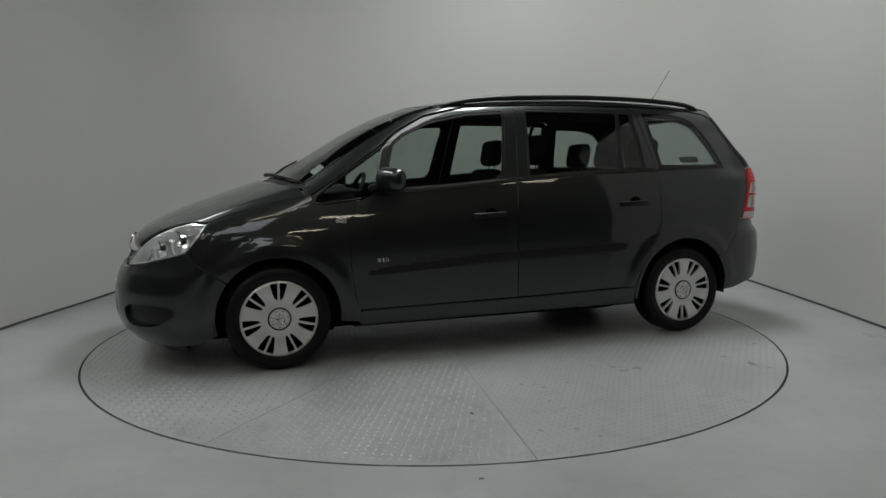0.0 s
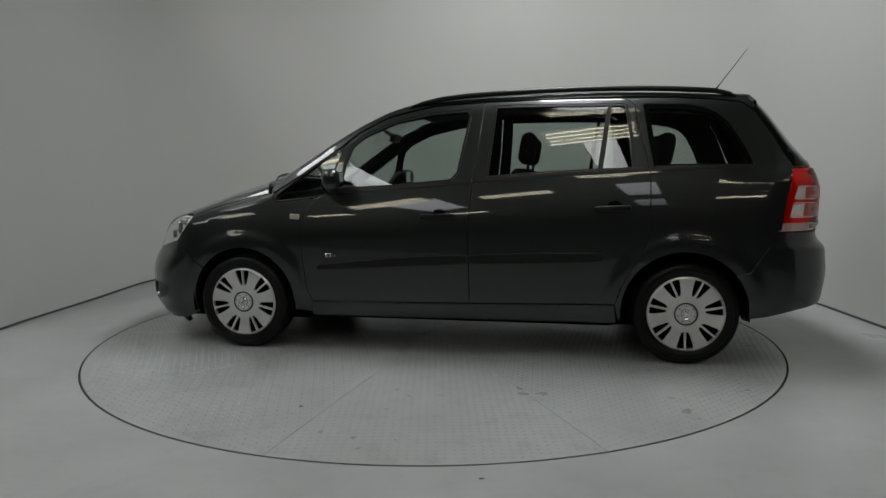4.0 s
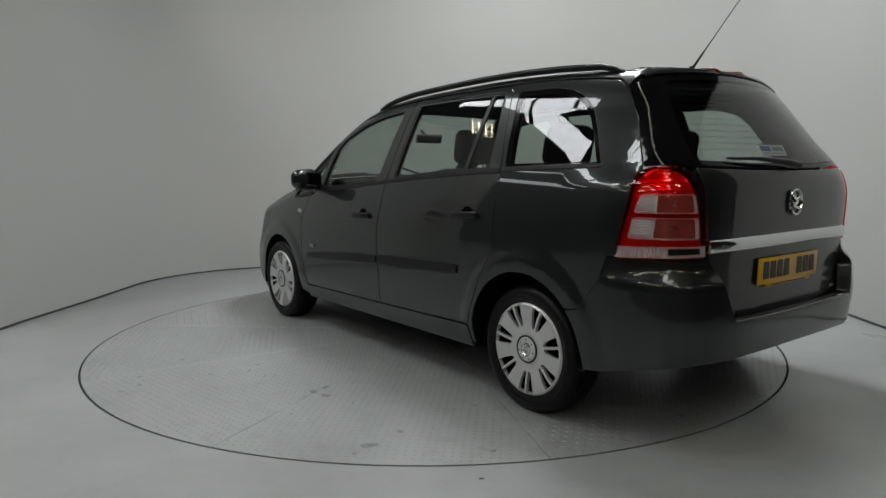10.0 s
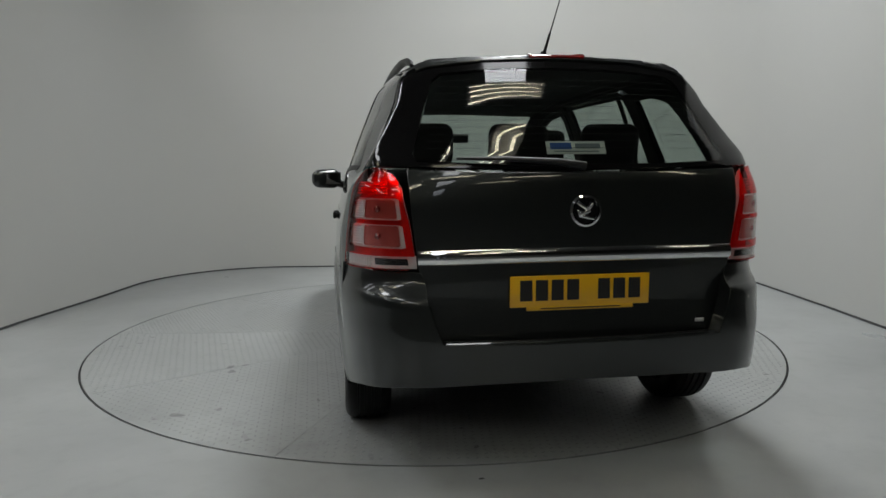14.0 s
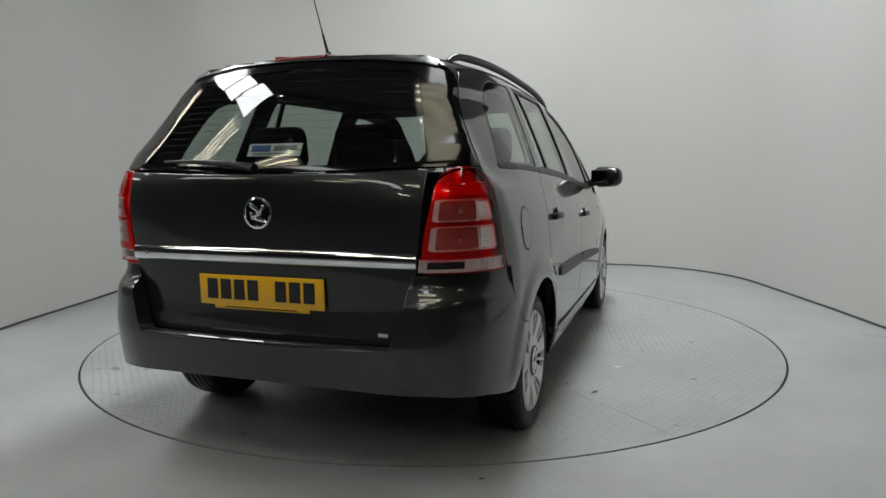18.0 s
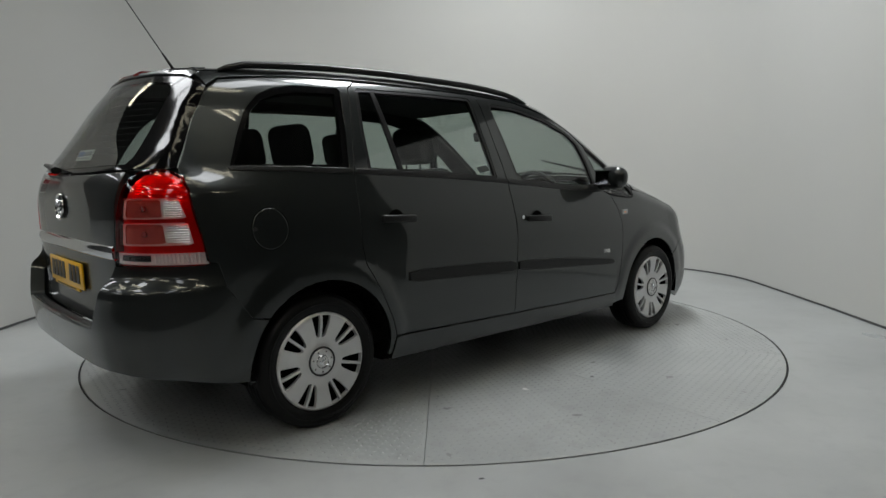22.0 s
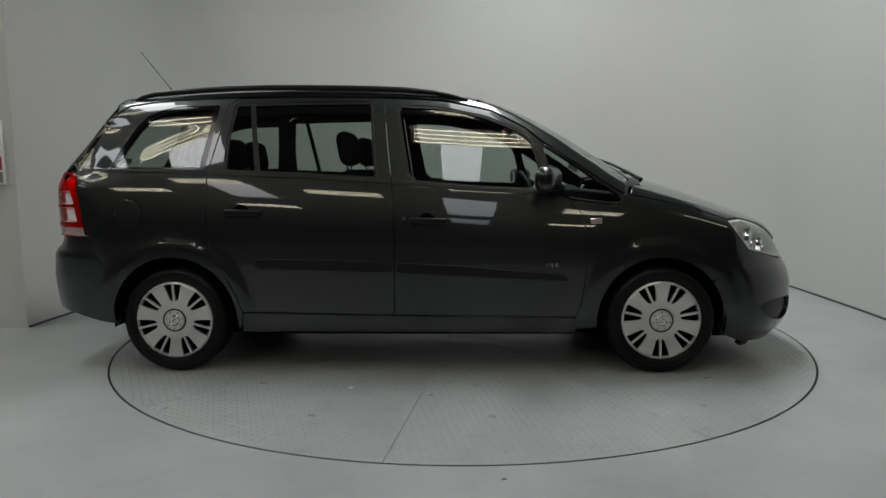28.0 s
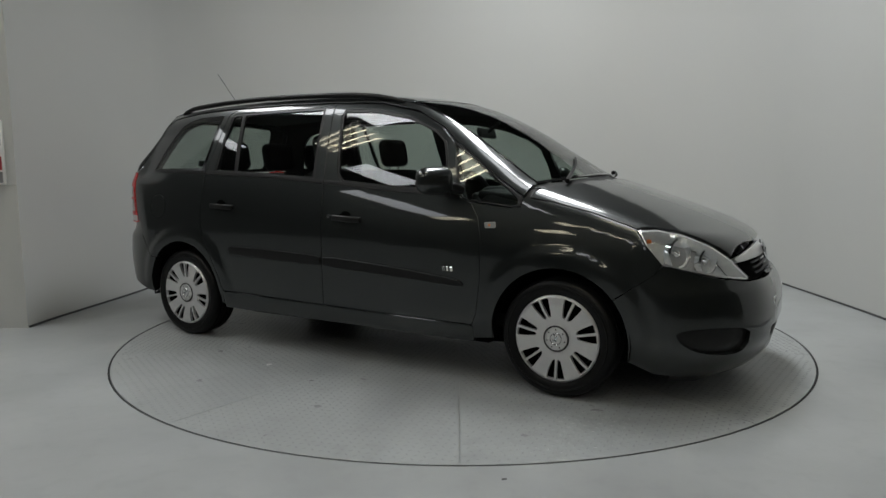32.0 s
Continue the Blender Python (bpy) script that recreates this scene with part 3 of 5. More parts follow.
def build_turntable():
    table = tagged(new("turntable"), "round steel vehicle turntable with worn grey paint", "turntable")
    # ten steel sectors round the middle
    for k in range(10):
        a0 = radians(11 + 36 * k)
        ring = [(DISC_R * math.cos(a0 + radians(36) * i / 24), DISC_R * math.sin(a0 + radians(36) * i / 24)) for i in range(25)]
        mid = a0 + radians(18)
        pts = inset(np.array([(0.0, 0.0)] + ring), 0.0012)
        bm = bmesh.new()
        f = bm.faces.new([bm.verts.new((*p, 0.0)) for p in pts])
        ex = bmesh.ops.extrude_face_region(bm, geom=[f])
        bmesh.ops.translate(bm, verts=[v for v in ex["geom"] if isinstance(v, bmesh.types.BMVert)], vec=(0, 0, -0.02))
        part("deck_plate", bm, PLATE, table, smooth=False)
    # rolled lozenges of the checker plate, worn and overpainted to a different depth on each sector
    rng = np.random.default_rng(4)
    verts, faces = [], []
    p, k = 0.038, int(DISC_R / 0.038) + 1
    depth = (1.8, 1.7, 0.40, 0.60, 1.7, 1.0, 0.60, 0.40, 0.85, 0.60)
    for sector in range(10):
        turn = radians(11 + 36 * sector + 18)
        ct, st = math.cos(turn), math.sin(turn)
        for i in range(0, k + 1):
            for j in range(-k, k + 1):
                x, y = i * p, j * p
                r, w = math.hypot(x, y), x * math.tan(radians(18)) - abs(y)
                if r > DISC_R - 0.025 or w < 0.018:
                    continue
                h = depth[sector] * (0.0011 + 0.0005 * noise.noise((x * 1.1 + sector, y * 1.1, 3.0)) + 0.0001 * rng.random())
                if h < 0.0001:
                    continue
                a = radians(45 if (i + j) % 2 else -45)
                c, s = math.cos(a), math.sin(a)
                b = len(verts)
                for u, v, z in ((-0.014, 0, 0), (0, -0.005, 0), (0.014, 0, 0), (0, 0.005, 0), (-0.006, 0, h), (0.006, 0, h)):
                    px, py = x + c * u - s * v, y + s * u + c * v
                    verts.append((ct * px - st * py, st * px + ct * py, z))
                faces += [(b, b + 1, b + 5, b + 4), (b + 1, b + 2, b + 5), (b + 2, b + 3, b + 4, b + 5), (b + 3, b, b + 4)]
    ob = link_mesh("tread_pattern", verts, faces, TREAD, table, "raised lozenges of the steel deck")
    tagged(ob, kind="stuff")
    # paint chips and dark tyre scuffs on the deck
    marks = [(-0.55, -1.305, 0.020, WHITE_PLATE), (-0.125, -1.42, 0.015, INK), (0.34, 1.65, 0.017, INK), (-0.80, 1.28, 0.030, SCUFF), (-0.70, 1.30, 0.028, SCUFF), (-0.68, 1.22, 0.020, SCUFF), (0.17, -1.716, 0.024, SCUFF), (-0.66, -1.71, 0.018, SCUFF), (-1.466, 1.421, 0.026, SCUFF)]
    for _ in range(60):
        a, r = rng.uniform(0, 2 * math.pi), DISC_R * math.sqrt(rng.uniform(0.15, 0.93))
        marks.append((r * math.cos(a), r * math.sin(a), rng.uniform(0.005, 0.018), SCUFF))
    for x, y, r, mat in marks:
        bm = bmesh.new()
        turn, long = rng.uniform(0, 6.28), rng.uniform(1.0, 2.2) if mat is SCUFF else 1.2
        ring = []
        for q in range(9):
            rr = r * rng.uniform(0.45, 1.1)
            u, v = rr * long * math.cos(q * 0.698), rr * math.sin(q * 0.698)
            ring.append(bm.verts.new((x + u * math.cos(turn) - v * math.sin(turn), y + u * math.sin(turn) + v * math.cos(turn), 0.0006)))
        bm.faces.new(ring)
        part("paint_chip" if mat is WHITE_PLATE else "scuff_mark", bm, mat, table)
    return table


# ---- the car ----
FRONT_DOOR = [(0.885, 0.335), (0.915, 0.40), (0.942, 0.60), (0.940, 0.80), (0.915, 0.90), (0.865, 0.972), (0.800, 1.000), (0.745, 1.16), (0.712, 1.285),
              (0.62, 1.372), (0.43, 1.472), (0.15, 1.535), (-0.175, 1.553), (-0.15, 1.30), (-0.12, 1.071), (-0.101, 0.783), (-0.109, 0.348)]
FRONT_GLASS = [(-0.105, 1.512), (0.147, 1.497), (0.40, 1.443), (0.58, 1.365), (0.655, 1.30), (0.690, 1.19), (0.718, 1.026), (0.35, 1.046), (-0.027, 1.080)]
REAR_DOOR = [(-0.109, 0.348), (-0.101, 0.783), (-0.12, 1.071), (-0.15, 1.30), (-0.175, 1.553), (-0.60, 1.560), (-1.00, 1.556), (-1.055, 1.52), (-1.09, 1.35), (-1.14, 1.12),
             (-1.143, 0.816), (-1.126, 0.723), (-1.055, 0.60), (-0.985, 0.46), (-0.955, 0.365)]
REAR_GLASS = [(-1.052, 1.142), (-1.042, 1.341), (-1.012, 1.524), (-0.60, 1.530), (-0.240, 1.530), (-0.222, 1.30), (-0.200, 1.094), (-0.60, 1.122), (-0.872, 1.134)]
DIVIDER = [(-0.845, 1.128), (-0.905, 1.527), (-0.932, 1.527), (-0.874, 1.130)]
FIXED_GLASS = [(0.722, 1.272), (0.828, 1.207), (0.976, 1.105), (1.115, 0.998), (1.128, 0.968), (1.09, 0.962), (0.812, 0.995), (0.770, 1.10)]
QUARTER_GLASS = [(-1.705, 1.155), (-1.645, 1.29), (-1.585, 1.394), (-1.52, 1.458), (-1.445, 1.492), (-1.34, 1.512), (-1.105, 1.518), (-1.135, 1.30), (-1.160, 1.150)]
QUARTER_CLEAR = [(-1.682, 1.170), (-1.623, 1.29), (-1.566, 1.385), (-1.505, 1.440), (-1.43, 1.468), (-1.34, 1.485), (-1.138, 1.490), (-1.164, 1.30), (-1.186, 1.168)]


def arch_points(arch, a0, a1, n=22, grow=0.0):
    cx, cz, r = arch
    return [(cx + (r + grow) * math.cos(radians(a0 + (a1 - a0) * k / n)), cz + (r + grow) * math.sin(radians(a0 + (a1 - a0) * k / n))) for k in range(n + 1)]


FENDER = [(0.887, 0.262), (0.885, 0.335), (0.915, 0.40), (0.942, 0.60), (0.940, 0.80), (0.915, 0.90), (0.865, 0.972), (1.09, 0.947), (1.145, 0.957), (1.15, 1.003), (1.18, 0.998), (1.30, 0.978), (1.50, 0.930), (1.66, 0.880), (1.712, 0.860),
          (1.76, 0.79), (1.835, 0.700), (1.800, 0.655), (1.72, 0.60)] + arch_points(ARCH_F, 38, 187)
QUARTER = [(-1.000, 1.560), (-1.30, 1.553), (-1.50, 1.538), (-1.66, 1.518), (-1.73, 1.46), (-1.80, 1.35), (-1.865, 1.22), (-1.905, 1.15), (-1.895, 1.09), (-1.862, 0.95), (-1.842, 0.80), (-1.80, 0.79), (-1.775, 0.70), (-1.68, 0.56)] \
    + arch_points(ARCH_R, 140, -8) + [(-0.970, 0.275), (-0.955, 0.365), (-0.985, 0.46), (-1.055, 0.60), (-1.126, 0.723), (-1.143, 0.816), (-1.140, 1.12), (-1.09, 1.35), (-1.055, 1.52)]


def deg(points):
    """Angle and height to the round charts' coordinates."""
    return [(a / 50, z) for a, z in points]


def both(points):
    """A half outline, from the middle outwards and back, closed over the middle line."""
    return list(points) + [(-u, v) for u, v in points[::-1] if abs(u) > 1e-9]


def bumper_skin(p):
    return skin(p, True)


def build_wheel():
    wheel = new("wheel")
    # tyre: tread blocks suggested by grooves, rounded shoulders, bulging wall
    prof = [(0.208, 0.078), (0.222, 0.090), (0.245, 0.0985), (0.268, 0.097), (0.284, 0.089), (0.292, 0.078), (0.2955, 0.062)]
    for g in (0.045, 0.015, -0.015, -0.045):
        prof += [(0.297, g + 0.005), (0.290, g + 0.004), (0.290, g - 0.004), (0.297, g - 0.005)]
    prof += [(0.2955, -0.062), (0.292, -0.078), (0.284, -0.089), (0.268, -0.097), (0.245, -0.0985), (0.205, -0.085)]
    part("tyre", lathe(prof, 72), RUBBER, wheel, "black rubber tyre", sharp=50)
    part("tyre_rib", lathe([(0.252, 0.0975), (0.254, 0.1000), (0.258, 0.1000), (0.260, 0.0972)], 72), RUBBER, wheel)
    bm = lathe([(0.205, 0.080), (0.197, 0.060), (0.185, 0.02), (0.182, -0.08)], 48)
    part("steel_rim", bm, UNDER, wheel)
    bm = lathe([(0.181, 0.035), (0.09, 0.050), (0.0, 0.052)], 40)
    part("wheel_disc", bm, UNDER, wheel)

    # the trim: a dished cover, seven pairs of slots
    def dish(p):
        r = np.hypot(p[:, 0], p[:, 2])
        return p[:, 1] - np.interp(r, [0.0, 0.06, 0.075, 0.11, 0.165, 0.20, 0.212, 0.2175], [0.095, 0.094, 0.089, 0.090, 0.099, 0.100, 0.097, 0.088])

    def chart(uv):
        n = len(uv)
        return np.stack([uv[:, 0], np.full(n, 0.2), uv[:, 1]], 1), np.tile((0.0, -1.0, 0.0), (n, 1))
    rim = [(0.2175 * math.cos(2 * math.pi * k / 90), 0.2175 * math.sin(2 * math.pi * k / 90)) for k in range(90)]
    slots = []
    for k in range(7):
        for s in (-1, 1):
            mid = radians(90 + 360 * k / 7)
            loop = []
            for r, a0, a1 in ((0.107, 3.4, 7.6), (0.116, 2.9, 11.4), (0.145, 2.3, 13.0), (0.175, 1.9, 13.6), (0.200, 1.7, 13.6), (0.206, 1.9, 12.8)):
                loop.append((r, a0, a1))
            pts = [(r, a0) for r, a0, a1 in loop] + [(r, a1) for r, a0, a1 in loop[::-1]]
            pts = [(r * math.cos(mid + s * radians(a)), r * math.sin(mid + s * radians(a))) for r, a in pts]
            slots.append(soften(pts, 1, 0.10))
    panel("wheel_trim", rim, chart, SILVER, wheel, slots, 0.012, 0, 0.016, 0.0, fun=dish, label="silver plastic wheel trim with seven pairs of slots", roll=0.0012)
    bm = lathe([(0.066, 0.088), (0.066, 0.0955), (0.062, 0.098), (0.058, 0.0955)], 40)
    part("cap_ring", bm, INK, wheel)
    bm = lathe([(0.058, 0.0935), (0.054, 0.098), (0.034, 0.1005), (0.031, 0.099), (0.0, 0.101)], 40)
    part("centre_cap", bm, SILVER, wheel)
    bm = lathe([(0.031, 0.1005), (0.029, 0.103), (0.026, 0.1005)], 32)
    for m in (pose(-0.006, 0.1015, 0.004, 0, 30, 0), pose(0.008, 0.1015, -0.006, 0, -40, 0), pose(0.0, 0.1015, 0.013, 0, 75, 0)):
        rbox(0.026, 0.004, 0.009, 0.002, 2, m, bm)
    part("cap_emblem", bm, CHROME, wheel, "small round chrome emblem")
    for k in range(7):
        a = radians(90 + 360 * (k + 0.5) / 7)
        part("bolt_dimple", lathe([(0.004, 0.0995), (0.003, 0.101), (0.0, 0.101)], 10, m=pose(0.046 * math.cos(a), 0, 0.046 * math.sin(a))), INK, wheel)
    return wheel


def headlamp(car, mirror):
    outline = soften(deg(HEAD), 1, 0.04)
    sg = -1 if mirror else 1
    lamp = panel("headlamp", outline, front_round, CLEAR, car, (), 0.025, 0.0, 0.01, 0.003, mirror, label="clear headlamp with chrome reflectors")
    o2 = [(u * 1.0, v) for u, v in outline]
    panel("reflector", o2, front_round, REFLECTOR, lamp, (), 0.03, -0.085, 0.0, 0.012, mirror, roll=0)
    panel("housing", o2, front_round, REFLECTOR, lamp, (inset_of(outline, 0.016),), 0.03, -0.006, 0.075, 0.004, mirror, roll=0)
    for (x, y, z), r in (((1.855, 0.650, 0.742), 0.066), ((1.965, 0.545, 0.700), 0.056)):
        m = pose(x, y * sg, z) @ pose(0, 0, 0, 0, 0, 28 * sg)
        bm = lathe([(0.012, -0.045), (r * 0.55, -0.035), (r * 0.85, -0.005), (r, 0.035), (r + 0.006, 0.036)], 32, "x", m=m)
        part("bowl", bm, REFLECTOR, lamp)
        part("bezel", lathe([(r + 0.004, 0.030), (r + 0.006, 0.040), (r + 0.014, 0.036), (r + 0.018, 0.012)], 32, "x", m=m), CHROME, lamp, "chrome ring round the lamp bowl")
        part("bulb_cap", lathe([(0.017, -0.02), (0.017, 0.018), (0.010, 0.026), (0.0, 0.027)], 20, "x", m=m), CHROME, lamp)
    part("amber_bulb", lathe([(0.009, -0.01), (0.010, 0.0), (0.007, 0.01), (0.0, 0.012)], 16, "x", m=pose(1.755, 0.715 * sg, 0.80)), AMBER, lamp)
    return lamp


def tail_lamp(car, mirror):
    outer = soften(deg([(32.2, 1.120), (33.8, 1.142), (36.4, 1.150), (39.0, 1.146), (41.0, 1.122), (42.3, 1.075), (43.2, 0.98), (44.4, 0.88), (45.3, 0.785), (28.4, 0.790), (29.4, 0.95), (31.0, 1.08)]), 1, 0.08)
    win_a = soften(deg([(31.2, 1.040), (40.6, 1.042), (41.9, 0.968), (30.7, 0.966)]), 1, 0.06)
    win_b = soften(deg([(30.6, 0.948), (42.0, 0.950), (42.9, 0.868), (30.1, 0.866)]), 1, 0.06)
    strip = deg([(28.7, 0.838), (44.6, 0.836), (45.0, 0.792), (28.6, 0.796)])
    lamp = panel("tail_lamp", outer, rear_round, RED_LENS, car, (win_a, win_b, strip), 0.02, 0.004, 0.012, 0.001, mirror, label="red and clear tail lamp cluster")
    panel("reflector", outer, rear_round, REFLECTOR, lamp, (), 0.02, -0.030, 0.0, 0.003, mirror, roll=0)
    panel("lamp_rim", outer, rear_round, BLACK_TRIM, lamp, (inset_of(outer, 0.004),), 0.02, -0.004, 0.03, 0.002, mirror, roll=0)
    for o, lab in ((win_a, "clear ribbed lens"), (win_b, "clear ribbed lens"), (strip, "clear lower lens strip")):
        panel("clear_lens", o, rear_round, CLEAR, lamp, (), 0.02, 0.001, 0.0, 0.0, mirror, label=lab, roll=0)
        panel("lens_back", inset_of(o, -0.002), rear_round, LENS_BACK, lamp, (), 0.02, -0.013, 0.0, 0.0, mirror, roll=0)
    sg = -1 if mirror else 1
    # bulb chambers behind the clear lenses
    for o in (((31.9, 1.037), (38.0, 1.038), (38.3, 0.971), (31.5, 0.969)), ((31.4, 0.945), (38.3, 0.946), (38.7, 0.872), (31.0, 0.870))):
        panel("inner_red_lens", soften(deg(o), 1, 0.06), rear_round, INNER_RED, lamp, (), 0.02, -0.006, 0.008, 0.001, mirror, roll=0.003)
        q = round_hit([(35.0, (o[0][1] + o[2][1]) / 2)], rear_round)[0]
        part("bulb", lathe([(0.011, -0.004), (0.010, 0.002), (0.007, 0.004), (0.0, 0.005)], 16, "x", m=pose(q[0] + 0.006, sg * q[1], q[2]) @ pose(0, 0, 0, 0, 0, 180 - 35 * sg)), RED_DARK, lamp)
    # fine upright ribs in the lower strip
    for k in range(12):
        s, w = rear_round(np.array(deg([(37.0 + 0.62 * k, 0.798), (36.9 + 0.61 * k, 0.834)])))
        hit = cast(skin, s, w)
        q = (hit - 0.008 * gradient(skin, hit)) * (1, sg, 1)
        part("strip_rib", sweep([tuple(v) for v in q], 0.0035, 6), REFLECTOR, lamp)
    panel("strip_insert", deg([(30.0, 0.829), (36.0, 0.829), (36.0, 0.805), (29.8, 0.806)]), rear_round, BLACK_GLOSS, lamp, (), 0.02, -0.008, 0.0, 0.0, mirror, label="dark insert in the lower strip", roll=0)
    # upright ribs in the clear part, level ones in the red dome
    for z0, z1, n, a0, a1, mat in ((0.968, 1.038, 8, 38.6, 41.3, REFLECTOR), (0.871, 0.946, 8, 39.0, 42.3, REFLECTOR), (1.055, 1.105, 5, 33.5, 41.0, REFLECTOR)):
        for k in range(n):
            z = z0 + (z1 - z0) * (k + 0.5) / n
            s, w = rear_round(np.array(deg([(a0, z), ((a0 + a1) / 2, z), (a1, z)])))
            hit = cast(skin, s, w)
            q = hit - 0.010 * gradient(skin, hit)
            if mirror:
                q = q * (1, -1, 1)
            part("lens_rib", sweep([tuple(v) for v in q], 0.0032, 6), mat, lamp)
    return lamp


def door(car, name, outline, glasses, handle_x, handle_z, mould, mirror, lock, belt, divider=None):
    sg = -1 if mirror else 1
    d = panel(name, outline, side_chart, PAINT, car, glasses, 0.035, 0, 0.02, 0.0022, mirror, label="dark grey metallic car door", roll=0.0016)
    for g in glasses:
        panel("window_seal", np.array(g), side_chart, BLACK_TRIM, d, (inset_of(g, 0.013),), 0.03, -0.002, 0.012, 0.0, mirror, roll=0)
        panel("window", inset_of(g, 0.012), side_chart, GLASS, d, (), 0.025, -0.008, 0.004, 0.0, mirror, label="lightly tinted side window", roll=0)
    panel("belt_strip", belt, side_chart, BLACK_TRIM, d, (), 0.03, 0.004, 0.012, 0.0005, mirror, label="black belt strip under the window", roll=0.002)
    if divider:
        panel("window_divider", divider, side_chart, BLACK_TRIM, d, (), 0.03, -0.003, 0.012, 0.0, mirror, label="thin black window divider", roll=0)
    # inner lining with the same openings
    panel("lining", np.array(inset_of(outline, 0.02)), side_chart, DASH, d, [inset_of(g, 0.006) for g in glasses], 0.06, -0.030, 0.0, 0.0, mirror, roll=0)
    # strap handle over a flat black disc that paints the round recess's shade
    y = on_side([(handle_x, handle_z)])[0][1]
    bowl = lathe([(0.046, 0.0008), (0.040, 0.0006), (0.0, 0.0005)], 32, m=pose(handle_x - 0.012, sg * y if sg > 0 else -y, handle_z - 0.006, 0, 0, 0 if sg > 0 else 180))
    part("handle_bowl_shade", bowl, UNDER, d)
    bm = rbox(0.205, 0.018, 0.033, 0.0085, 4, pose(handle_x, sg * (y + 0.026), handle_z, 0, 2, 0))
    for v in bm.verts:
        t = (v.co.x - handle_x) / 0.1
        v.co.y -= sg * 0.012 * t * t
        v.co.z -= 0.004 * t * t
    rbox(0.026, 0.028, 0.022, 0.006, 2, pose(handle_x + 0.082, sg * (y + 0.005), handle_z - 0.003), bm)
    rbox(0.026, 0.028, 0.022, 0.006, 2, pose(handle_x - 0.082, sg * (y + 0.005), handle_z - 0.003), bm)
    part("handle", bm, BLACK_TRIM, d, "black strap handle")
    if lock:
        part("lock", lathe([(0.011, 0.0), (0.011, 0.006), (0.009, 0.008), (0.0, 0.008)], 16, m=pose(handle_x - 0.135, sg * y if sg > 0 else -y - 0.008, handle_z + 0.008)), CHROME, d, "round chrome door lock")
    panel("side_moulding", soften(mould, 1, 0.15), side_chart, BLACK_TRIM, d, (), 0.035, 0.010, 0.012, 0.001, mirror, label="black side moulding strip", roll=0.005)
    return d


def inset_of(poly, d):
    p = np.array(poly, float)
    if area2(p) < 0:
        p = p[::-1]
    return inset(p, d)


def round_hit(points, chart=None):
    s, w = (chart or front_round)(np.array(deg(points)))
    return cast(skin, s, w)


def round_of(points, cx, sign):
    """Side-view points of the skin as angle and height about the round charts' axis."""
    return [(math.degrees(math.atan2(q[1], sign * (q[0] - cx))), q[2]) for q in on_side(points)]


def rear_angles(points):
    """Rear-view points of the skin as angle and height about the rear axis."""
    s, w = rear_chart(np.array(points, float))
    return [(math.degrees(math.atan2(q[1], -(q[0] + 1.0))), q[2]) for q in cast(skin, s, w)]


# the headlamp outline: tip, upper edge, inner corner, lower edge, back along the wing
HEAD = round_of([(1.708, 0.862)], 1.0, 1) + [(42.8, 0.868), (37, 0.845), (30.5, 0.788), (25, 0.715), (20.3, 0.622), (21.8, 0.612), (30, 0.636)] + round_of([(1.835, 0.698), (1.76, 0.788)], 1.0, 1)


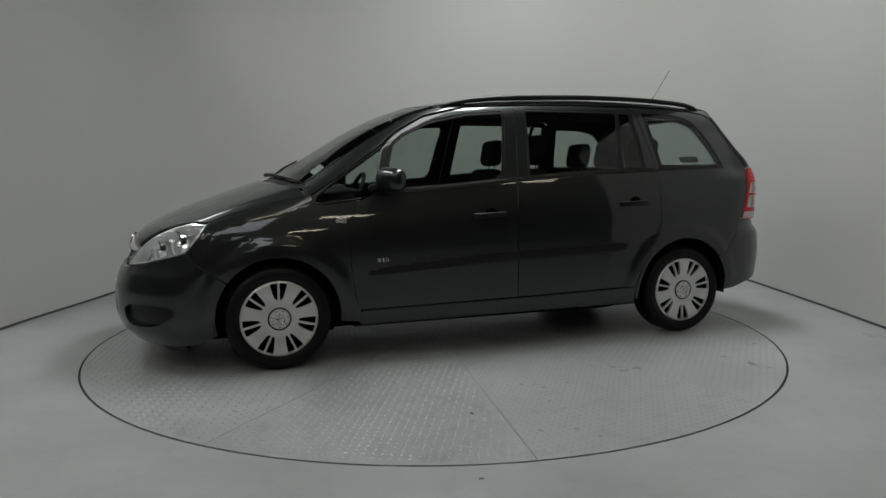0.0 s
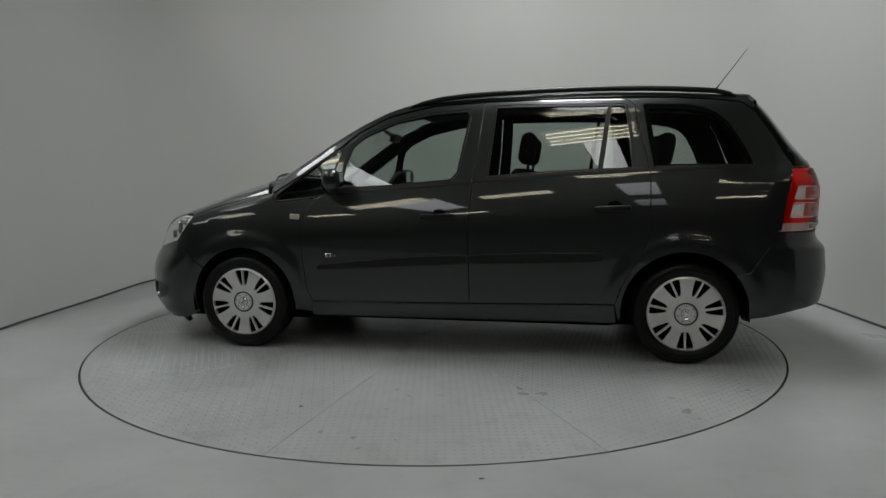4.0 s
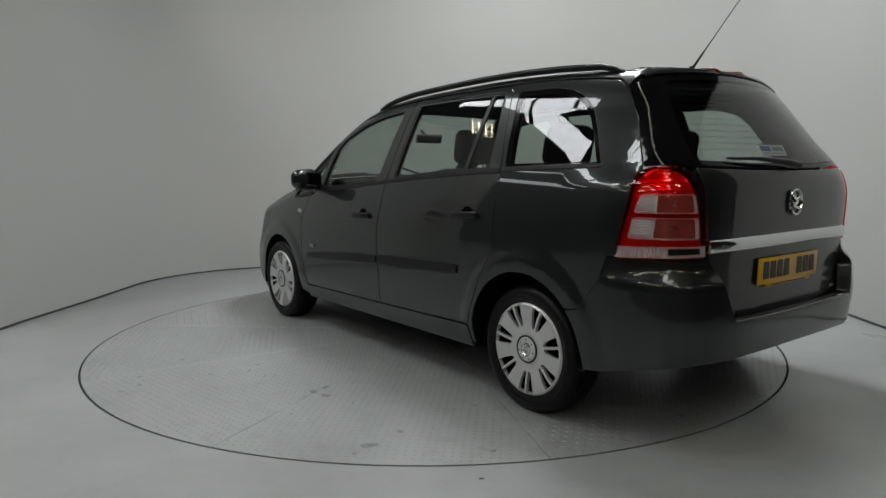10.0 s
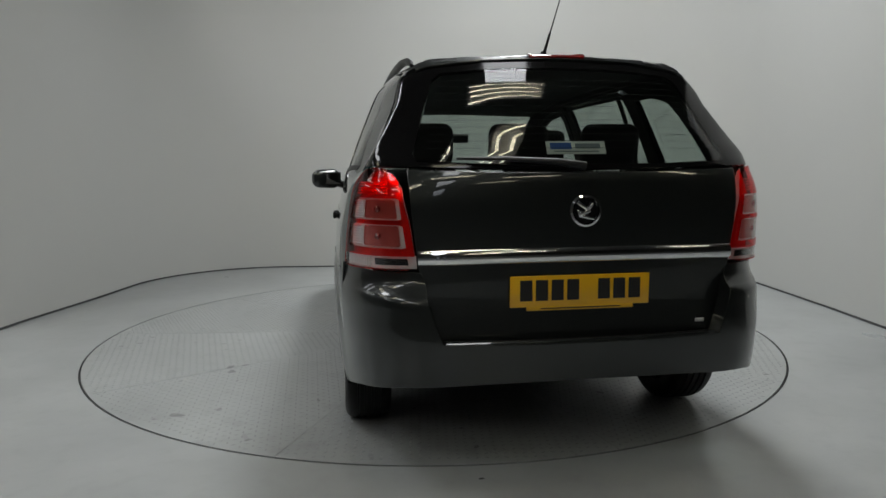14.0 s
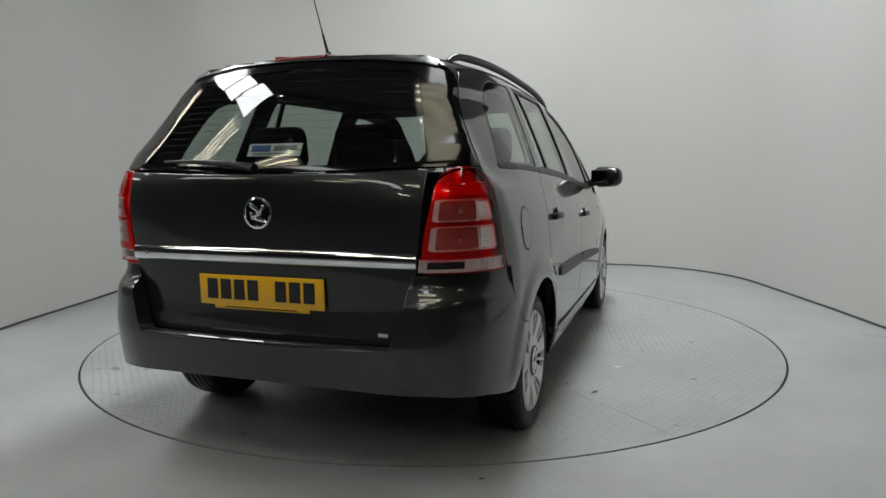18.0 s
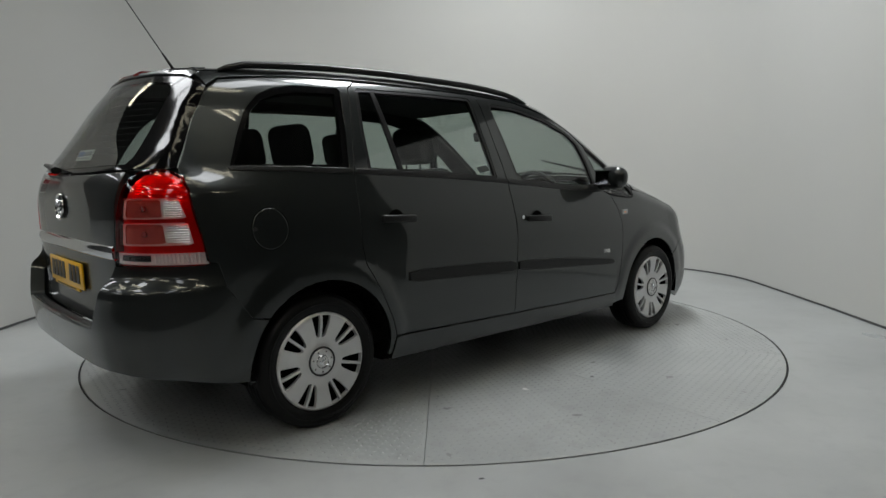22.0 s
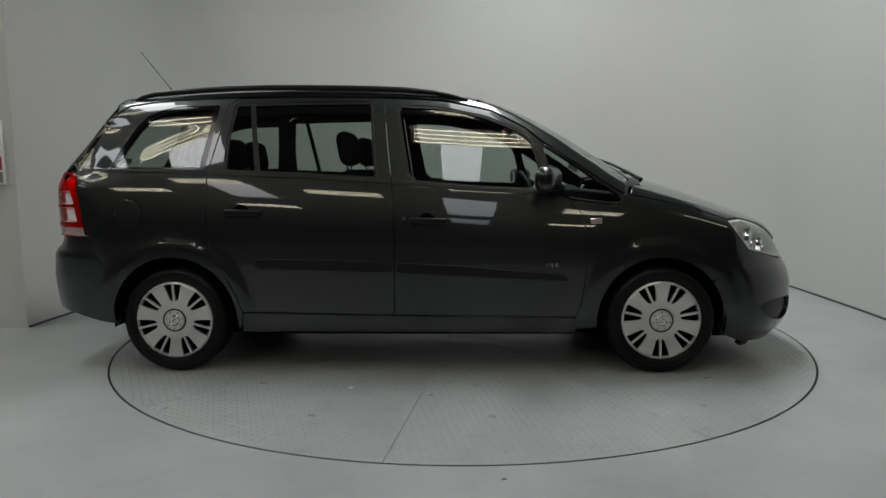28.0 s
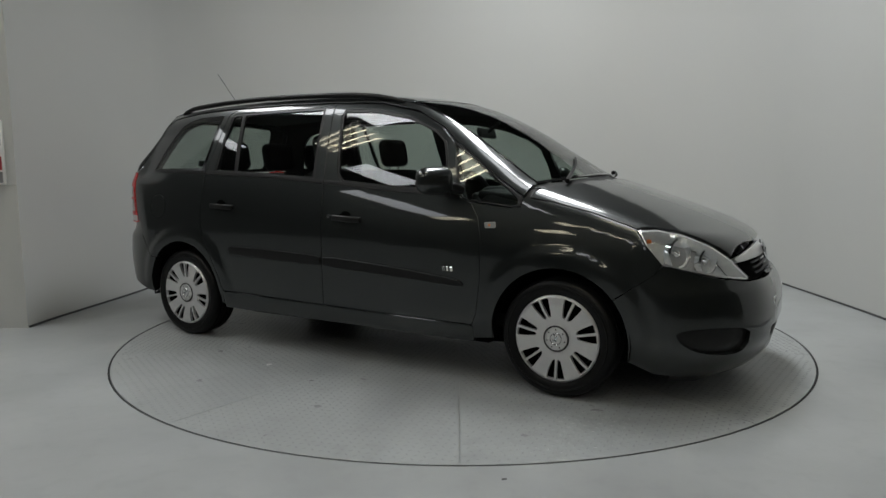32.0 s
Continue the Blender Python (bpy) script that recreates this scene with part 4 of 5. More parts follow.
def build_car():
    car = tagged(new("car"), "dark grey metallic compact people carrier on the turntable", "car")
    for mirror in (False, True):
        sg = -1 if mirror else 1
        panel("front_wing", FENDER, side_chart, PAINT, car, (), 0.025, 0, 0.010, 0.0006, mirror, roll=0.0008)
        d = door(car, "front_door", FRONT_DOOR, [soften(FRONT_GLASS, 1, 0.1)], 0.085, 0.872,
                 [(-0.095, 0.645), (-0.095, 0.585), (0.40, 0.560), (0.83, 0.535), (0.85, 0.545), (0.82, 0.572), (0.35, 0.618)], mirror, mirror,
                 [(0.735, 1.030), (0.35, 1.049), (-0.118, 1.090), (-0.117, 1.066), (0.35, 1.024), (0.745, 1.004)])
        door_mirror(d, sg)
        door(car, "rear_door", REAR_DOOR, [soften(REAR_GLASS, 1, 0.05)], -0.932, 0.922,
             [(-0.877, 0.667), (-0.880, 0.612), (-0.50, 0.598), (-0.112, 0.585), (-0.112, 0.645), (-0.50, 0.660)], mirror, False,
             [(-0.124, 1.091), (-0.60, 1.125), (-1.120, 1.150), (-1.134, 1.126), (-0.60, 1.101), (-0.122, 1.067)], DIVIDER)
        q = panel("rear_wing", QUARTER, side_chart, PAINT, car, (soften(QUARTER_GLASS, 1, 0.035),), 0.03, 0, 0.010, 0.0016, mirror, roll=0.0016)
        g = soften(QUARTER_GLASS, 1, 0.035)
        panel("quarter_seal", g, side_chart, BORDER, q, (QUARTER_CLEAR,), 0.025, -0.003, 0.012, 0.0, mirror, label="glossy black border of the quarter window", roll=0)
        panel("belt_strip", [(-1.146, 1.152), (-1.40, 1.160), (-1.715, 1.162), (-1.705, 1.144), (-1.40, 1.138), (-1.143, 1.128)], side_chart, BLACK_TRIM, q, (), 0.03, 0.003, 0.012, 0.0005, mirror, label="black belt strip under the quarter window", roll=0.002)
        panel("quarter_window", QUARTER_CLEAR, side_chart, GLASS, q, (), 0.022, -0.0035, 0.004, 0.0, mirror, label="tinted rear quarter window", roll=0)
        panel("lining", inset_of([(-1.03, 1.54), (-1.5, 1.52), (-1.64, 1.49), (-1.80, 1.30), (-1.86, 1.15), (-1.84, 0.76), (-1.13, 0.76), (-1.13, 1.1), (-1.08, 1.35)], 0.0), side_chart, DASH, q, (inset_of(QUARTER_CLEAR, -0.004),), 0.06, -0.035, 0, 0, mirror, roll=0)
        # fixed corner window ahead of the door
        surround = [(0.798, 1.003), (0.870, 0.979), (1.09, 0.949), (1.143, 0.957), (1.147, 1.001), (1.0, 1.096), (0.85, 1.201), (0.722, 1.287), (0.748, 1.16)]
        fg = soften(FIXED_GLASS, 1, 0.1)
        s = panel("corner_window_frame", surround, side_chart, BLACK_TRIM, car, (fg,), 0.03, 0.0, 0.02, 0.001, mirror)
        a, b, c = on_side([(0.75, 1.20), (1.10, 0.98), (0.82, 1.00)])
        flat = np.cross(b - a, c - a)
        flat = flat / np.linalg.norm(flat) * np.sign(flat[1])
        panel("corner_window", inset_of(fg, -0.004), side_chart, GLASS, s, (), 0.05, -0.008, 0.004, 0.0, mirror, fun=lambda q: (q - a) @ flat, label="small fixed corner window", roll=0)
        # roof edge and windscreen pillar
        low = on_side([(1.150, 1.008), (1.00, 1.103), (0.85, 1.208), (0.722, 1.294), (0.62, 1.380), (0.43, 1.480), (0.15, 1.543), (-0.175, 1.561), (-0.6, 1.568), (-1.0, 1.570), (-1.30, 1.561), (-1.5, 1.546), (-1.66, 1.526), (-1.715, 1.49)])
        high = on_top([(-1.745, 0.52), (-1.5, 0.550), (-1.0, 0.560), (-0.4, 0.565), (0.1, 0.560), (0.33, 0.558), (0.5, 0.575), (0.8, 0.618), (1.0, 0.648), (1.18, 0.680)])
        rail = np.concatenate([low, high])
        panel("roof_edge", to_cant(rail), cant_chart, PAINT, car, (), 0.02, 0, 0.02, 0.001, mirror, label="dark grey pillar and roof edge", roll=0.002)
        panel("pillar_lining", inset_of(to_cant(rail), -0.022), cant_chart, DASH, car, (), 0.03, -0.016, 0.0, 0.0, mirror, label="dark pillar lining", roll=0)
        # roof rail
        line = [(0.30, 0.570), (0.22, 0.567), (0.10, 0.566)] + [(0.1 - 0.17 * k, 0.567) for k in range(1, 10)] + [(-1.52, 0.556), (-1.60, 0.552), (-1.64, 0.550)]
        base = on_top(line)
        lift = [0.004, 0.014, 0.024] + [0.030] * 9 + [0.026, 0.014, 0.002]
        part("roof_rail", sweep([(x, sg * y, z + u) for (x, y, z), u in zip(base, lift)], [0.008, 0.014, 0.017] + [0.018] * 9 + [0.017, 0.014, 0.008], 12, flat=0.9), BLACK_TRIM, car, "black roof rail")
        # sill
        panel("sill", [(0.893, 0.242), (0.893, 0.330), (-0.109, 0.342), (-0.955, 0.360), (-0.965, 0.250)], side_chart, PAINT, car, (), 0.04, 0.004, 0.05, 0.001, mirror, label="dark grey sill panel", roll=0.006)
        edge = on_side([(0.875, 0.3315), (0.4, 0.337), (-0.109, 0.3425), (-0.55, 0.351), (-0.945, 0.3600)])
        part("sill_edge", sweep([(x, sg * (y + 0.006), z) for x, y, z in edge], 0.0035, 8), PAINT, car, "thin rounded step along the sill")
        # arch liners
        for cx, cz, r in (ARCH_F, ARCH_R):
            bm = bmesh.new()
            a = [[bm.verts.new((cx + (r + 0.012) * math.cos(radians(t)), sg * yy, cz + (r + 0.012) * math.sin(radians(t)))) for t in range(-12, 193, 8)] for yy in (0.835, 0.55)]
            for k in range(len(a[0]) - 1):
                bm.faces.new((a[0][k], a[0][k + 1], a[1][k + 1], a[1][k]))
            bm.faces.new(a[1])
            part("arch_liner", bm, UNDER, car)
        headlamp(car, mirror)
        tail_lamp(car, mirror)
        # side repeater and model badge
        y = on_side([(0.990, 0.862)])[0][1]
        rp = part("side_repeater", rbox(0.062, 0.012, 0.032, 0.005, 3, pose(0.990, sg * (y + 0.002), 0.862, 0, -4, 0)), LENS_WHITE, car, "clear side repeater lamp")
        part("amber_bulb", rbox(0.016, 0.006, 0.012, 0.003, 2, pose(0.988, sg * (y + 0.006), 0.862)), AMBER, rp)
        y = on_side([(0.765, 0.625)])[0][1]
        bm = bmesh.new()
        for k, w in enumerate((0.004, 0.004, 0.012, 0.018)):
            rbox(w, 0.004, 0.024, 0.001, 1, pose(0.725 + 0.0 + (0, 0.011, 0.028, 0.052)[k], sg * (y + 0.003), 0.625, 0, 12 * sg, 0), bm)
        part("side_badge", bm, CHROME, car, "small chrome trim badge with illegible letters")
    flap = [(-1.582 + 0.078 * math.cos(2 * math.pi * k / 40), 0.910 + 0.082 * math.sin(2 * math.pi * k / 40)) for k in range(40)]
    ff = panel("fuel_flap", flap, side_chart, PAINT, car, (), 0.025, 0.0022, 0.004, 0.0, True, label="round fuel filler flap", roll=0.003)
    ring = [(-1.582 + 0.0815 * math.cos(2 * math.pi * k / 40), 0.910 + 0.0855 * math.sin(2 * math.pi * k / 40)) for k in range(40)]
    panel("flap_seam", ring, side_chart, UNDER, ff, (flap,), 0.025, 0.0012, 0.0, 0.0, True, roll=0)
    y = on_side([(-1.648, 0.91)])[0][1]
    part("finger_notch", lathe([(0.010, 0.0), (0.010, 0.003), (0.0, 0.0035)], 16, m=pose(-1.648, -y - 0.003, 0.91)), INK, ff)
    # bonnet, between the wings' upper edges
    edge = on_side([(1.18, 0.998), (1.30, 0.978), (1.50, 0.930), (1.66, 0.880), (1.712, 0.860)])
    half = [(2.150, 0.0), (2.140, 0.20), (2.115, 0.36)] + [(q[0], q[1]) for q in round_hit(HEAD[4:0:-1])] + [(p[0], p[1]) for p in edge[::-1]] \
        + [(1.235, 0.66), (1.31, 0.50), (1.375, 0.25), (1.395, 0.0)]
    panel("bonnet", list(half) + [(u, -v) for u, v in half[::-1] if v > 1e-9], top_chart, PAINT, car, (), 0.03, 0, 0.02, 0.003, label="dark grey metallic bonnet")
    # scuttle
    half = [(1.390, 0.0), (1.370, 0.25), (1.305, 0.50), (1.230, 0.66), (1.165, 0.735), (1.175, 0.690), (1.245, 0.50), (1.300, 0.25), (1.318, 0.0)]
    sc = panel("scuttle", half[:-1] + [half[-1]] + [(u, -v) for u, v in half[::-1] if v > 1e-9], top_chart, BLACK_TRIM, car, (), 0.03, -0.012, 0.02, 0.0, label="black plastic scuttle panel")
    for yy, x0, zz in ((0.06, 1.335, 0.0), (-0.56, 1.275, 0.0)):
        pts = [(x0 + 0.02, yy), (x0 - 0.015, yy + 0.16), (x0 - 0.06, yy + 0.36), (x0 - 0.13, yy + 0.55)]
        hit = on_top(pts)
        part("front_wiper", sweep([(x, y, z + u) for (x, y, z), u in zip(hit, (0.022, 0.020, 0.016, 0.008))], [0.013, 0.010, 0.008, 0.005], 8), BLACK_TRIM, car, "black windscreen wiper arm")
    # windscreen
    half = [(1.316, 0.0), (1.298, 0.25), (1.243, 0.50), (1.180, 0.680), (1.0, 0.647), (0.8, 0.617), (0.5, 0.574), (0.36, 0.557), (0.405, 0.40), (0.435, 0.2), (0.445, 0.0)]
    whole = half + [(u, -v) for u, v in half[::-1] if v > 1e-9]
    clear = inset_of(whole, 0.02)
    ws = panel("windscreen", clear, top_chart, GLASS, car, (), 0.05, -0.002, 0.005, 0.0, label="curved windscreen", roll=0)
    panel("windscreen_border", whole, top_chart, BLACK_GLOSS, ws, (clear,), 0.03, -0.002, 0.008, 0.001, roll=0.001)
    panel("parking_sticker", [(1.125, 0.50), (1.115, 0.60), (1.05, 0.59), (1.06, 0.49)], top_chart, WHITE_PLATE, ws, (), 0.03, -0.014, 0.0, 0.0, label="small pale sticker inside the windscreen", roll=0)
    # roof
    half = [(0.440, 0.0), (0.430, 0.2), (0.400, 0.40), (0.340, 0.556), (0.1, 0.558), (-0.4, 0.563), (-1.0, 0.558), (-1.5, 0.548), (-1.745, 0.518), (-1.80, 0.30), (-1.815, 0.0)]
    panel("roof", half + [(u, -v) for u, v in half[::-1] if v > 1e-9], top_chart, PAINT, car, (), 0.05, 0, 0.02, 0.001, label="dark grey metallic roof", roll=0.002)
    panel("headlining", inset_of(half + [(u, -v) for u, v in half[::-1] if v > 1e-9], 0.02), top_chart, LINER, car, (), 0.06, -0.035, 0, 0, roll=0)
    # tailgate: skin, window, trim
    half = [(0.0, 1.128), (0.30, 1.132), (0.622, 1.142), (0.612, 1.0), (0.596, 0.86), (0.588, 0.80), (0.560, 0.66), (0.528, 0.540), (0.30, 0.530), (0.0, 0.527)]
    tg = panel("tailgate", both(half), rear_chart, PAINT, car, (), 0.035, 0, 0.03, 0.0015, label="dark grey metallic tailgate")
    half = rear_angles([(0.0, 1.560), (0.30, 1.556), (0.50, 1.540)]) + round_of([(-1.715, 1.49), (-1.73, 1.46), (-1.80, 1.35), (-1.865, 1.22), (-1.905, 1.152)], -1.0, -1) + rear_angles([(0.60, 1.150), (0.30, 1.140), (0.0, 1.136)])
    clear = both(deg(rear_angles([(0.0, 1.525), (0.30, 1.52), (0.46, 1.507), (0.495, 1.48), (0.545, 1.34), (0.592, 1.20), (0.580, 1.172), (0.30, 1.162), (0.0, 1.158)])))
    rw = panel("rear_window", clear, rear_round, GLASS, car, (), 0.05, -0.003, 0.005, 0.0, label="tinted rear window", roll=0)
    panel("rear_window_border", both(deg(half)), rear_round, BORDER, rw, (clear,), 0.02, -0.003, 0.012, 0.002, roll=0)
    bm = bmesh.new()
    for k in range(11):
        z = 1.215 + 0.026 * k
        w = 0.55 - 0.30 * (z - 1.2)
        s0, w0 = rear_chart(np.array([(-w + 2 * w * i / 12, z) for i in range(13)]))
        sweep([(x + 0.007, y, zz) for x, y, zz in cast(skin, s0, w0)], 0.0007, 4, bm)
    part("heater_lines", bm, SEAL, rw, "fine heating lines in the rear window")
    # spoiler lip with the high brake lamp
    half = [(0.0, 1.600), (0.30, 1.594), (0.47, 1.578), (0.550, 1.546), (0.548, 1.522), (0.50, 1.536), (0.30, 1.556), (0.0, 1.562)]
    sp = panel("roof_spoiler", both(half), rear_chart, PAINT, car, (), 0.025, 0.004, 0.02, 0.0, label="dark grey roof spoiler", roll=0.003)
    panel("brake_lamp", both([(0.0, 1.594), (0.105, 1.592), (0.115, 1.580), (0.105, 1.566), (0.0, 1.568)]), rear_chart, RED_DARK, sp, (), 0.02, 0.008, 0.02, 0.0, label="dark red high brake lamp", roll=0.003)
    s0, w0 = rear_chart(np.array([(-0.588 + 0.042 * k, 0.832) for k in range(29)]))
    bar = cast(skin, s0, w0)
    strip = part("chrome_strip", sweep([(x + 0.001, y, z + 0.004 * (1 - (y / 0.6) ** 2)) for x, y, z in bar], 0.0125, 28, flat=2.2), CHROME, tg, "chrome tailgate strip", sharp=60)
    bm = bmesh.new()
    for k in range(6):
        rbox(0.003, 0.012, 0.012, 0.0008, 1, pose(-2.1160 - 0.0012 * k, 0.52 - 0.021 * k, 0.833, 0, 0, -5), bm)
    part("model_badge", bm, GREY_INK, strip)
    number_plate(car, tg)
    emblem(tg)
    wiper = sweep([(-2.140, 0.0, 1.150), (-2.136, 0.10, 1.165), (-2.116, 0.28, 1.176), (-2.072, 0.445, 1.178)], [0.022, 0.018, 0.012, 0.007], 10, flat=0.7)
    part("rear_wiper", wiper, BLACK_TRIM, car, "black rear wiper arm")
    # rear bumper
    half = [(0, 0.532), (12, 0.533), (23.5, 0.540), (24.6, 0.60), (26.5, 0.72), (27.8, 0.783), (36, 0.780)] + round_of([(-1.842, 0.790), (-1.80, 0.788), (-1.775, 0.699), (-1.68, 0.559)] + arch_points(ARCH_R, 141, 187, 8), -1.0, -1)
    half += [(52, 0.292), (47, 0.308), (40, 0.345), (30, 0.378), (18, 0.388), (0, 0.392)]
    rb = panel("rear_bumper", both(deg(half)), rear_round, PAINT, car, (), 0.025, 0, 0.06, 0.0006, fun=bumper_skin, label="dark grey rear bumper", roll=0.002)
    # the bumper's raised lip under the tailgate and the dark step behind it
    s0, w0 = rear_round(np.array(deg([(a, 0.534) for a in range(-23, 24, 2)])))
    lip = cast(bumper_skin, s0, w0)
    part("bumper_lip", sweep([(x + 0.012, y, z) for x, y, z in lip], 0.010, 10), PAINT, rb)
    part("bumper_step", sweep([(x + 0.045, y * 0.98, z - 0.006) for x, y, z in lip], 0.012, 8), BLACK_TRIM, rb)
    part("dealer_badge", rbox(0.004, 0.036, 0.014, 0.0015, 2, pose(-2.110, -0.47, 0.575)), SILVER, tg, "small silver dealer badge")
    front_end(car)
    # wheels
    w = build_wheel()
    w.parent = car
    spots = ((1.352, 0.756, 0), (-1.352, 0.746, 0), (1.352, -0.756, 180), (-1.352, -0.746, 180))
    spins = (0, 25.7, 25.7, 0)
    w.matrix_basis = pose(spots[0][0], spots[0][1], 0.3155, 0, spins[0], spots[0][2])
    tagged(w, "wheel with a silver seven-slot trim")
    for (x, y, r), s in zip(spots[1:], spins[1:]):
        c = copy_thing(w, pose(x, y, 0.3155, 0, s, r))
        c.parent = car
    # underbody
    bm = rbox(1.84, 1.38, 0.12, 0.03, 2, pose(0.0, 0, 0.255))
    rbox(3.3, 1.20, 0.16, 0.05, 2, pose(0.22, 0, 0.258), bm)
    part("underbody", bm, UNDER, car)
    part("engine_tray", rbox(0.90, 1.16, 0.05, 0.02, 2, pose(1.45, 0, 0.185)), UNDER, car)
    part("fuel_tank", rbox(0.75, 1.05, 0.12, 0.04, 3, pose(-0.62, 0, 0.215)), UNDER, car)
    part("spare_well", rbox(0.62, 0.95, 0.16, 0.06, 3, pose(-1.58, 0, 0.42)), UNDER, car)
    part("rear_silencer", rbox(0.24, 0.46, 0.15, 0.06, 4, pose(-1.72, -0.30, 0.40)), PLASTIC, car, "dull exhaust silencer under the tail")
    part("rear_axle", sweep([(-1.20, -0.60, 0.27), (-1.20, 0.60, 0.27)], 0.05, 12), UNDER, car)
    part("floor_pan", rbox(3.4, 1.56, 0.08, 0.02, 2, pose(-0.1, 0, 0.36)), UNDER, car)
    interior(car)
    antenna(car)
    return car


def front_end(car):
    half = [(0, 0.602), (10, 0.602), (21.8, 0.606), (30, 0.629)] + round_of([(1.835, 0.698), (1.800, 0.6535), (1.72, 0.5985)] + arch_points(ARCH_F, 37, -14, 8), 1.0, 1) + [(44, 0.185), (30, 0.165), (15, 0.158), (0, 0.155)]
    fog = soften(deg([(23.5, 0.405), (36, 0.415), (41.5, 0.40), (40.5, 0.345), (36, 0.295), (28, 0.275), (24.5, 0.30)]), 1)
    fog2 = [(-u, v) for u, v in fog]
    low = soften(both(deg([(0, 0.375), (13.5, 0.375), (15, 0.345), (13, 0.245), (0, 0.240)])), 1, 0.1)
    fb = panel("front_bumper", both(deg(half)), front_round, PAINT, car, (fog, fog2, low), 0.025, 0, 0.05, 0.0005, label="dark grey front bumper", roll=0.0008)
    for f in (fog, fog2):
        panel("fog_lamp_blank", inset_of(f, -0.006), front_round, BLACK_TRIM, fb, (), 0.03, -0.022, 0.0, 0.0, roll=0, label="black fog lamp blank")
    panel("intake_back", low, front_round, UNDER, fb, (), 0.05, -0.07, 0.0, 0.0, roll=0)
    for k in range(5):
        z = 0.258 + 0.025 * k
        s, w = front_round(np.array(deg([(a, z) for a in (-13, -8, 0, 8, 13)])))
        q = cast(skin, s, w) - (0.02, 0, 0)
        part("intake_slat", sweep([tuple(v) for v in q], 0.007, 8, flat=0.6), BLACK_TRIM, fb)
    panel("chin_spoiler", both(deg([(0, 0.165), (30, 0.175), (38, 0.185), (39, 0.115), (30, 0.085), (0, 0.08)])), front_round, PLASTIC, fb, (), 0.04, -0.035, 0.03, 0, roll=0.004, label="black lower lip")
    # upper grille: dark mouth, slats, chrome bar, round emblem
    mouth = both(deg([(0, 0.765), (8, 0.762), (16, 0.750), (24.6, 0.718), (20.4, 0.624), (15.5, 0.612), (8, 0.606), (0, 0.606)]))
    gr = panel("grille", mouth, front_round, UNDER, car, (), 0.03, -0.045, 0.0, 0.002, roll=0, label="black front grille with a chrome bar")
    for z in (0.628, 0.652, 0.676):
        s, w = front_round(np.array(deg([(a, z) for a in (-15, -8, 0, 8, 15)])))
        q = cast(skin, s, w) - (0.018, 0, 0)
        part("slat", sweep([tuple(v) for v in q], 0.007, 8, flat=0.6), BLACK_TRIM, gr)
    panel("chrome_bar", soften(both(deg([(0, 0.758), (8, 0.755), (16, 0.743), (24.3, 0.714), (23.3, 0.694), (16, 0.699), (8, 0.697), (0, 0.694)])), 1, 0.1), front_round, SILVER, gr, (), 0.02, 0.0, 0.03, 0.001, label="chrome grille bar", roll=0.006)
    x = 2.178
    bm = lathe([(0.052, 0.0), (0.058, 0.008), (0.052, 0.014), (0.046, 0.008)], 40, "x", m=pose(x, 0, 0.715, 0, -18, 0))
    for m in (pose(x + 0.008, -0.008, 0.722, 25, -18, 0), pose(x + 0.008, 0.010, 0.705, -35, -18, 0)):
        rbox(0.006, 0.05, 0.016, 0.003, 2, m, bm)
    part("front_emblem", bm, CHROME, gr, "round chrome emblem")
    pl = part("front_number_plate", rbox(0.008, 0.52, 0.111, 0.003, 2, pose(2.263, 0, 0.450)), WHITE_PLATE, fb, "white number plate with a row of black bars")
    plate_bars(pl, 2.268, 0, 0.450, 1)


def plate_bars(owner, x, y, z, sg):
    for k, w in enumerate((0.045, 0.045, 0.045, 0, 0.045, 0.045, 0.045, 0.045)):
        if w:
            part("plate_bar", rbox(0.003, w, 0.075, 0.001, 1, pose(x, y + (k - 3.5) * 0.058, z)), INK, owner)


def number_plate(car, tg):
    x = -2.126
    pl = part("rear_number_plate", rbox(0.008, 0.522, 0.113, 0.003, 2, pose(x, 0.005, 0.707, 0, -2, 0)), YELLOW, tg, "yellow number plate with a row of black bars")
    plate_bars(pl, x - 0.005, 0.005, 0.711, -1)
    part("plate_holder", rbox(0.010, 0.40, 0.016, 0.003, 2, pose(x + 0.002, 0.005, 0.645)), YELLOW, tg)
    part("plate_caption", rbox(0.002, 0.30, 0.004, 0, 1, pose(x - 0.004, 0.005, 0.645)), INK, pl)


def emblem(tg):
    x, y, z = -2.130, -0.005, 0.992
    m = pose(x, y, z, 0, 2, 0)
    bm = lathe([(0.050, 0.0), (0.058, -0.006), (0.057, -0.012), (0.050, -0.014), (0.046, -0.006)], 48, "x", m=m)
    part("emblem_ring", bm, CHROME, tg, "round chrome emblem ring")
    part("emblem_disc", lathe([(0.047, -0.004), (0.0, -0.006)], 40, "x", m=m), BLACK_GLOSS, tg)
    bm = bmesh.new()
    for yy, zz, w, h, a in ((0.012, 0.018, 0.046, 0.014, 35), (-0.014, 0.012, 0.040, 0.012, -50), (0.004, -0.006, 0.046, 0.014, -20), (-0.008, -0.024, 0.050, 0.012, 12), (0.024, -0.010, 0.030, 0.010, 70)):
        rbox(0.008, w, h, 0.004, 2, pose(x - 0.010, y + yy, z + zz, a, 0, 0), bm)
    part("emblem_figure", bm, CHROME, tg, "plain chrome shapes inside the ring")


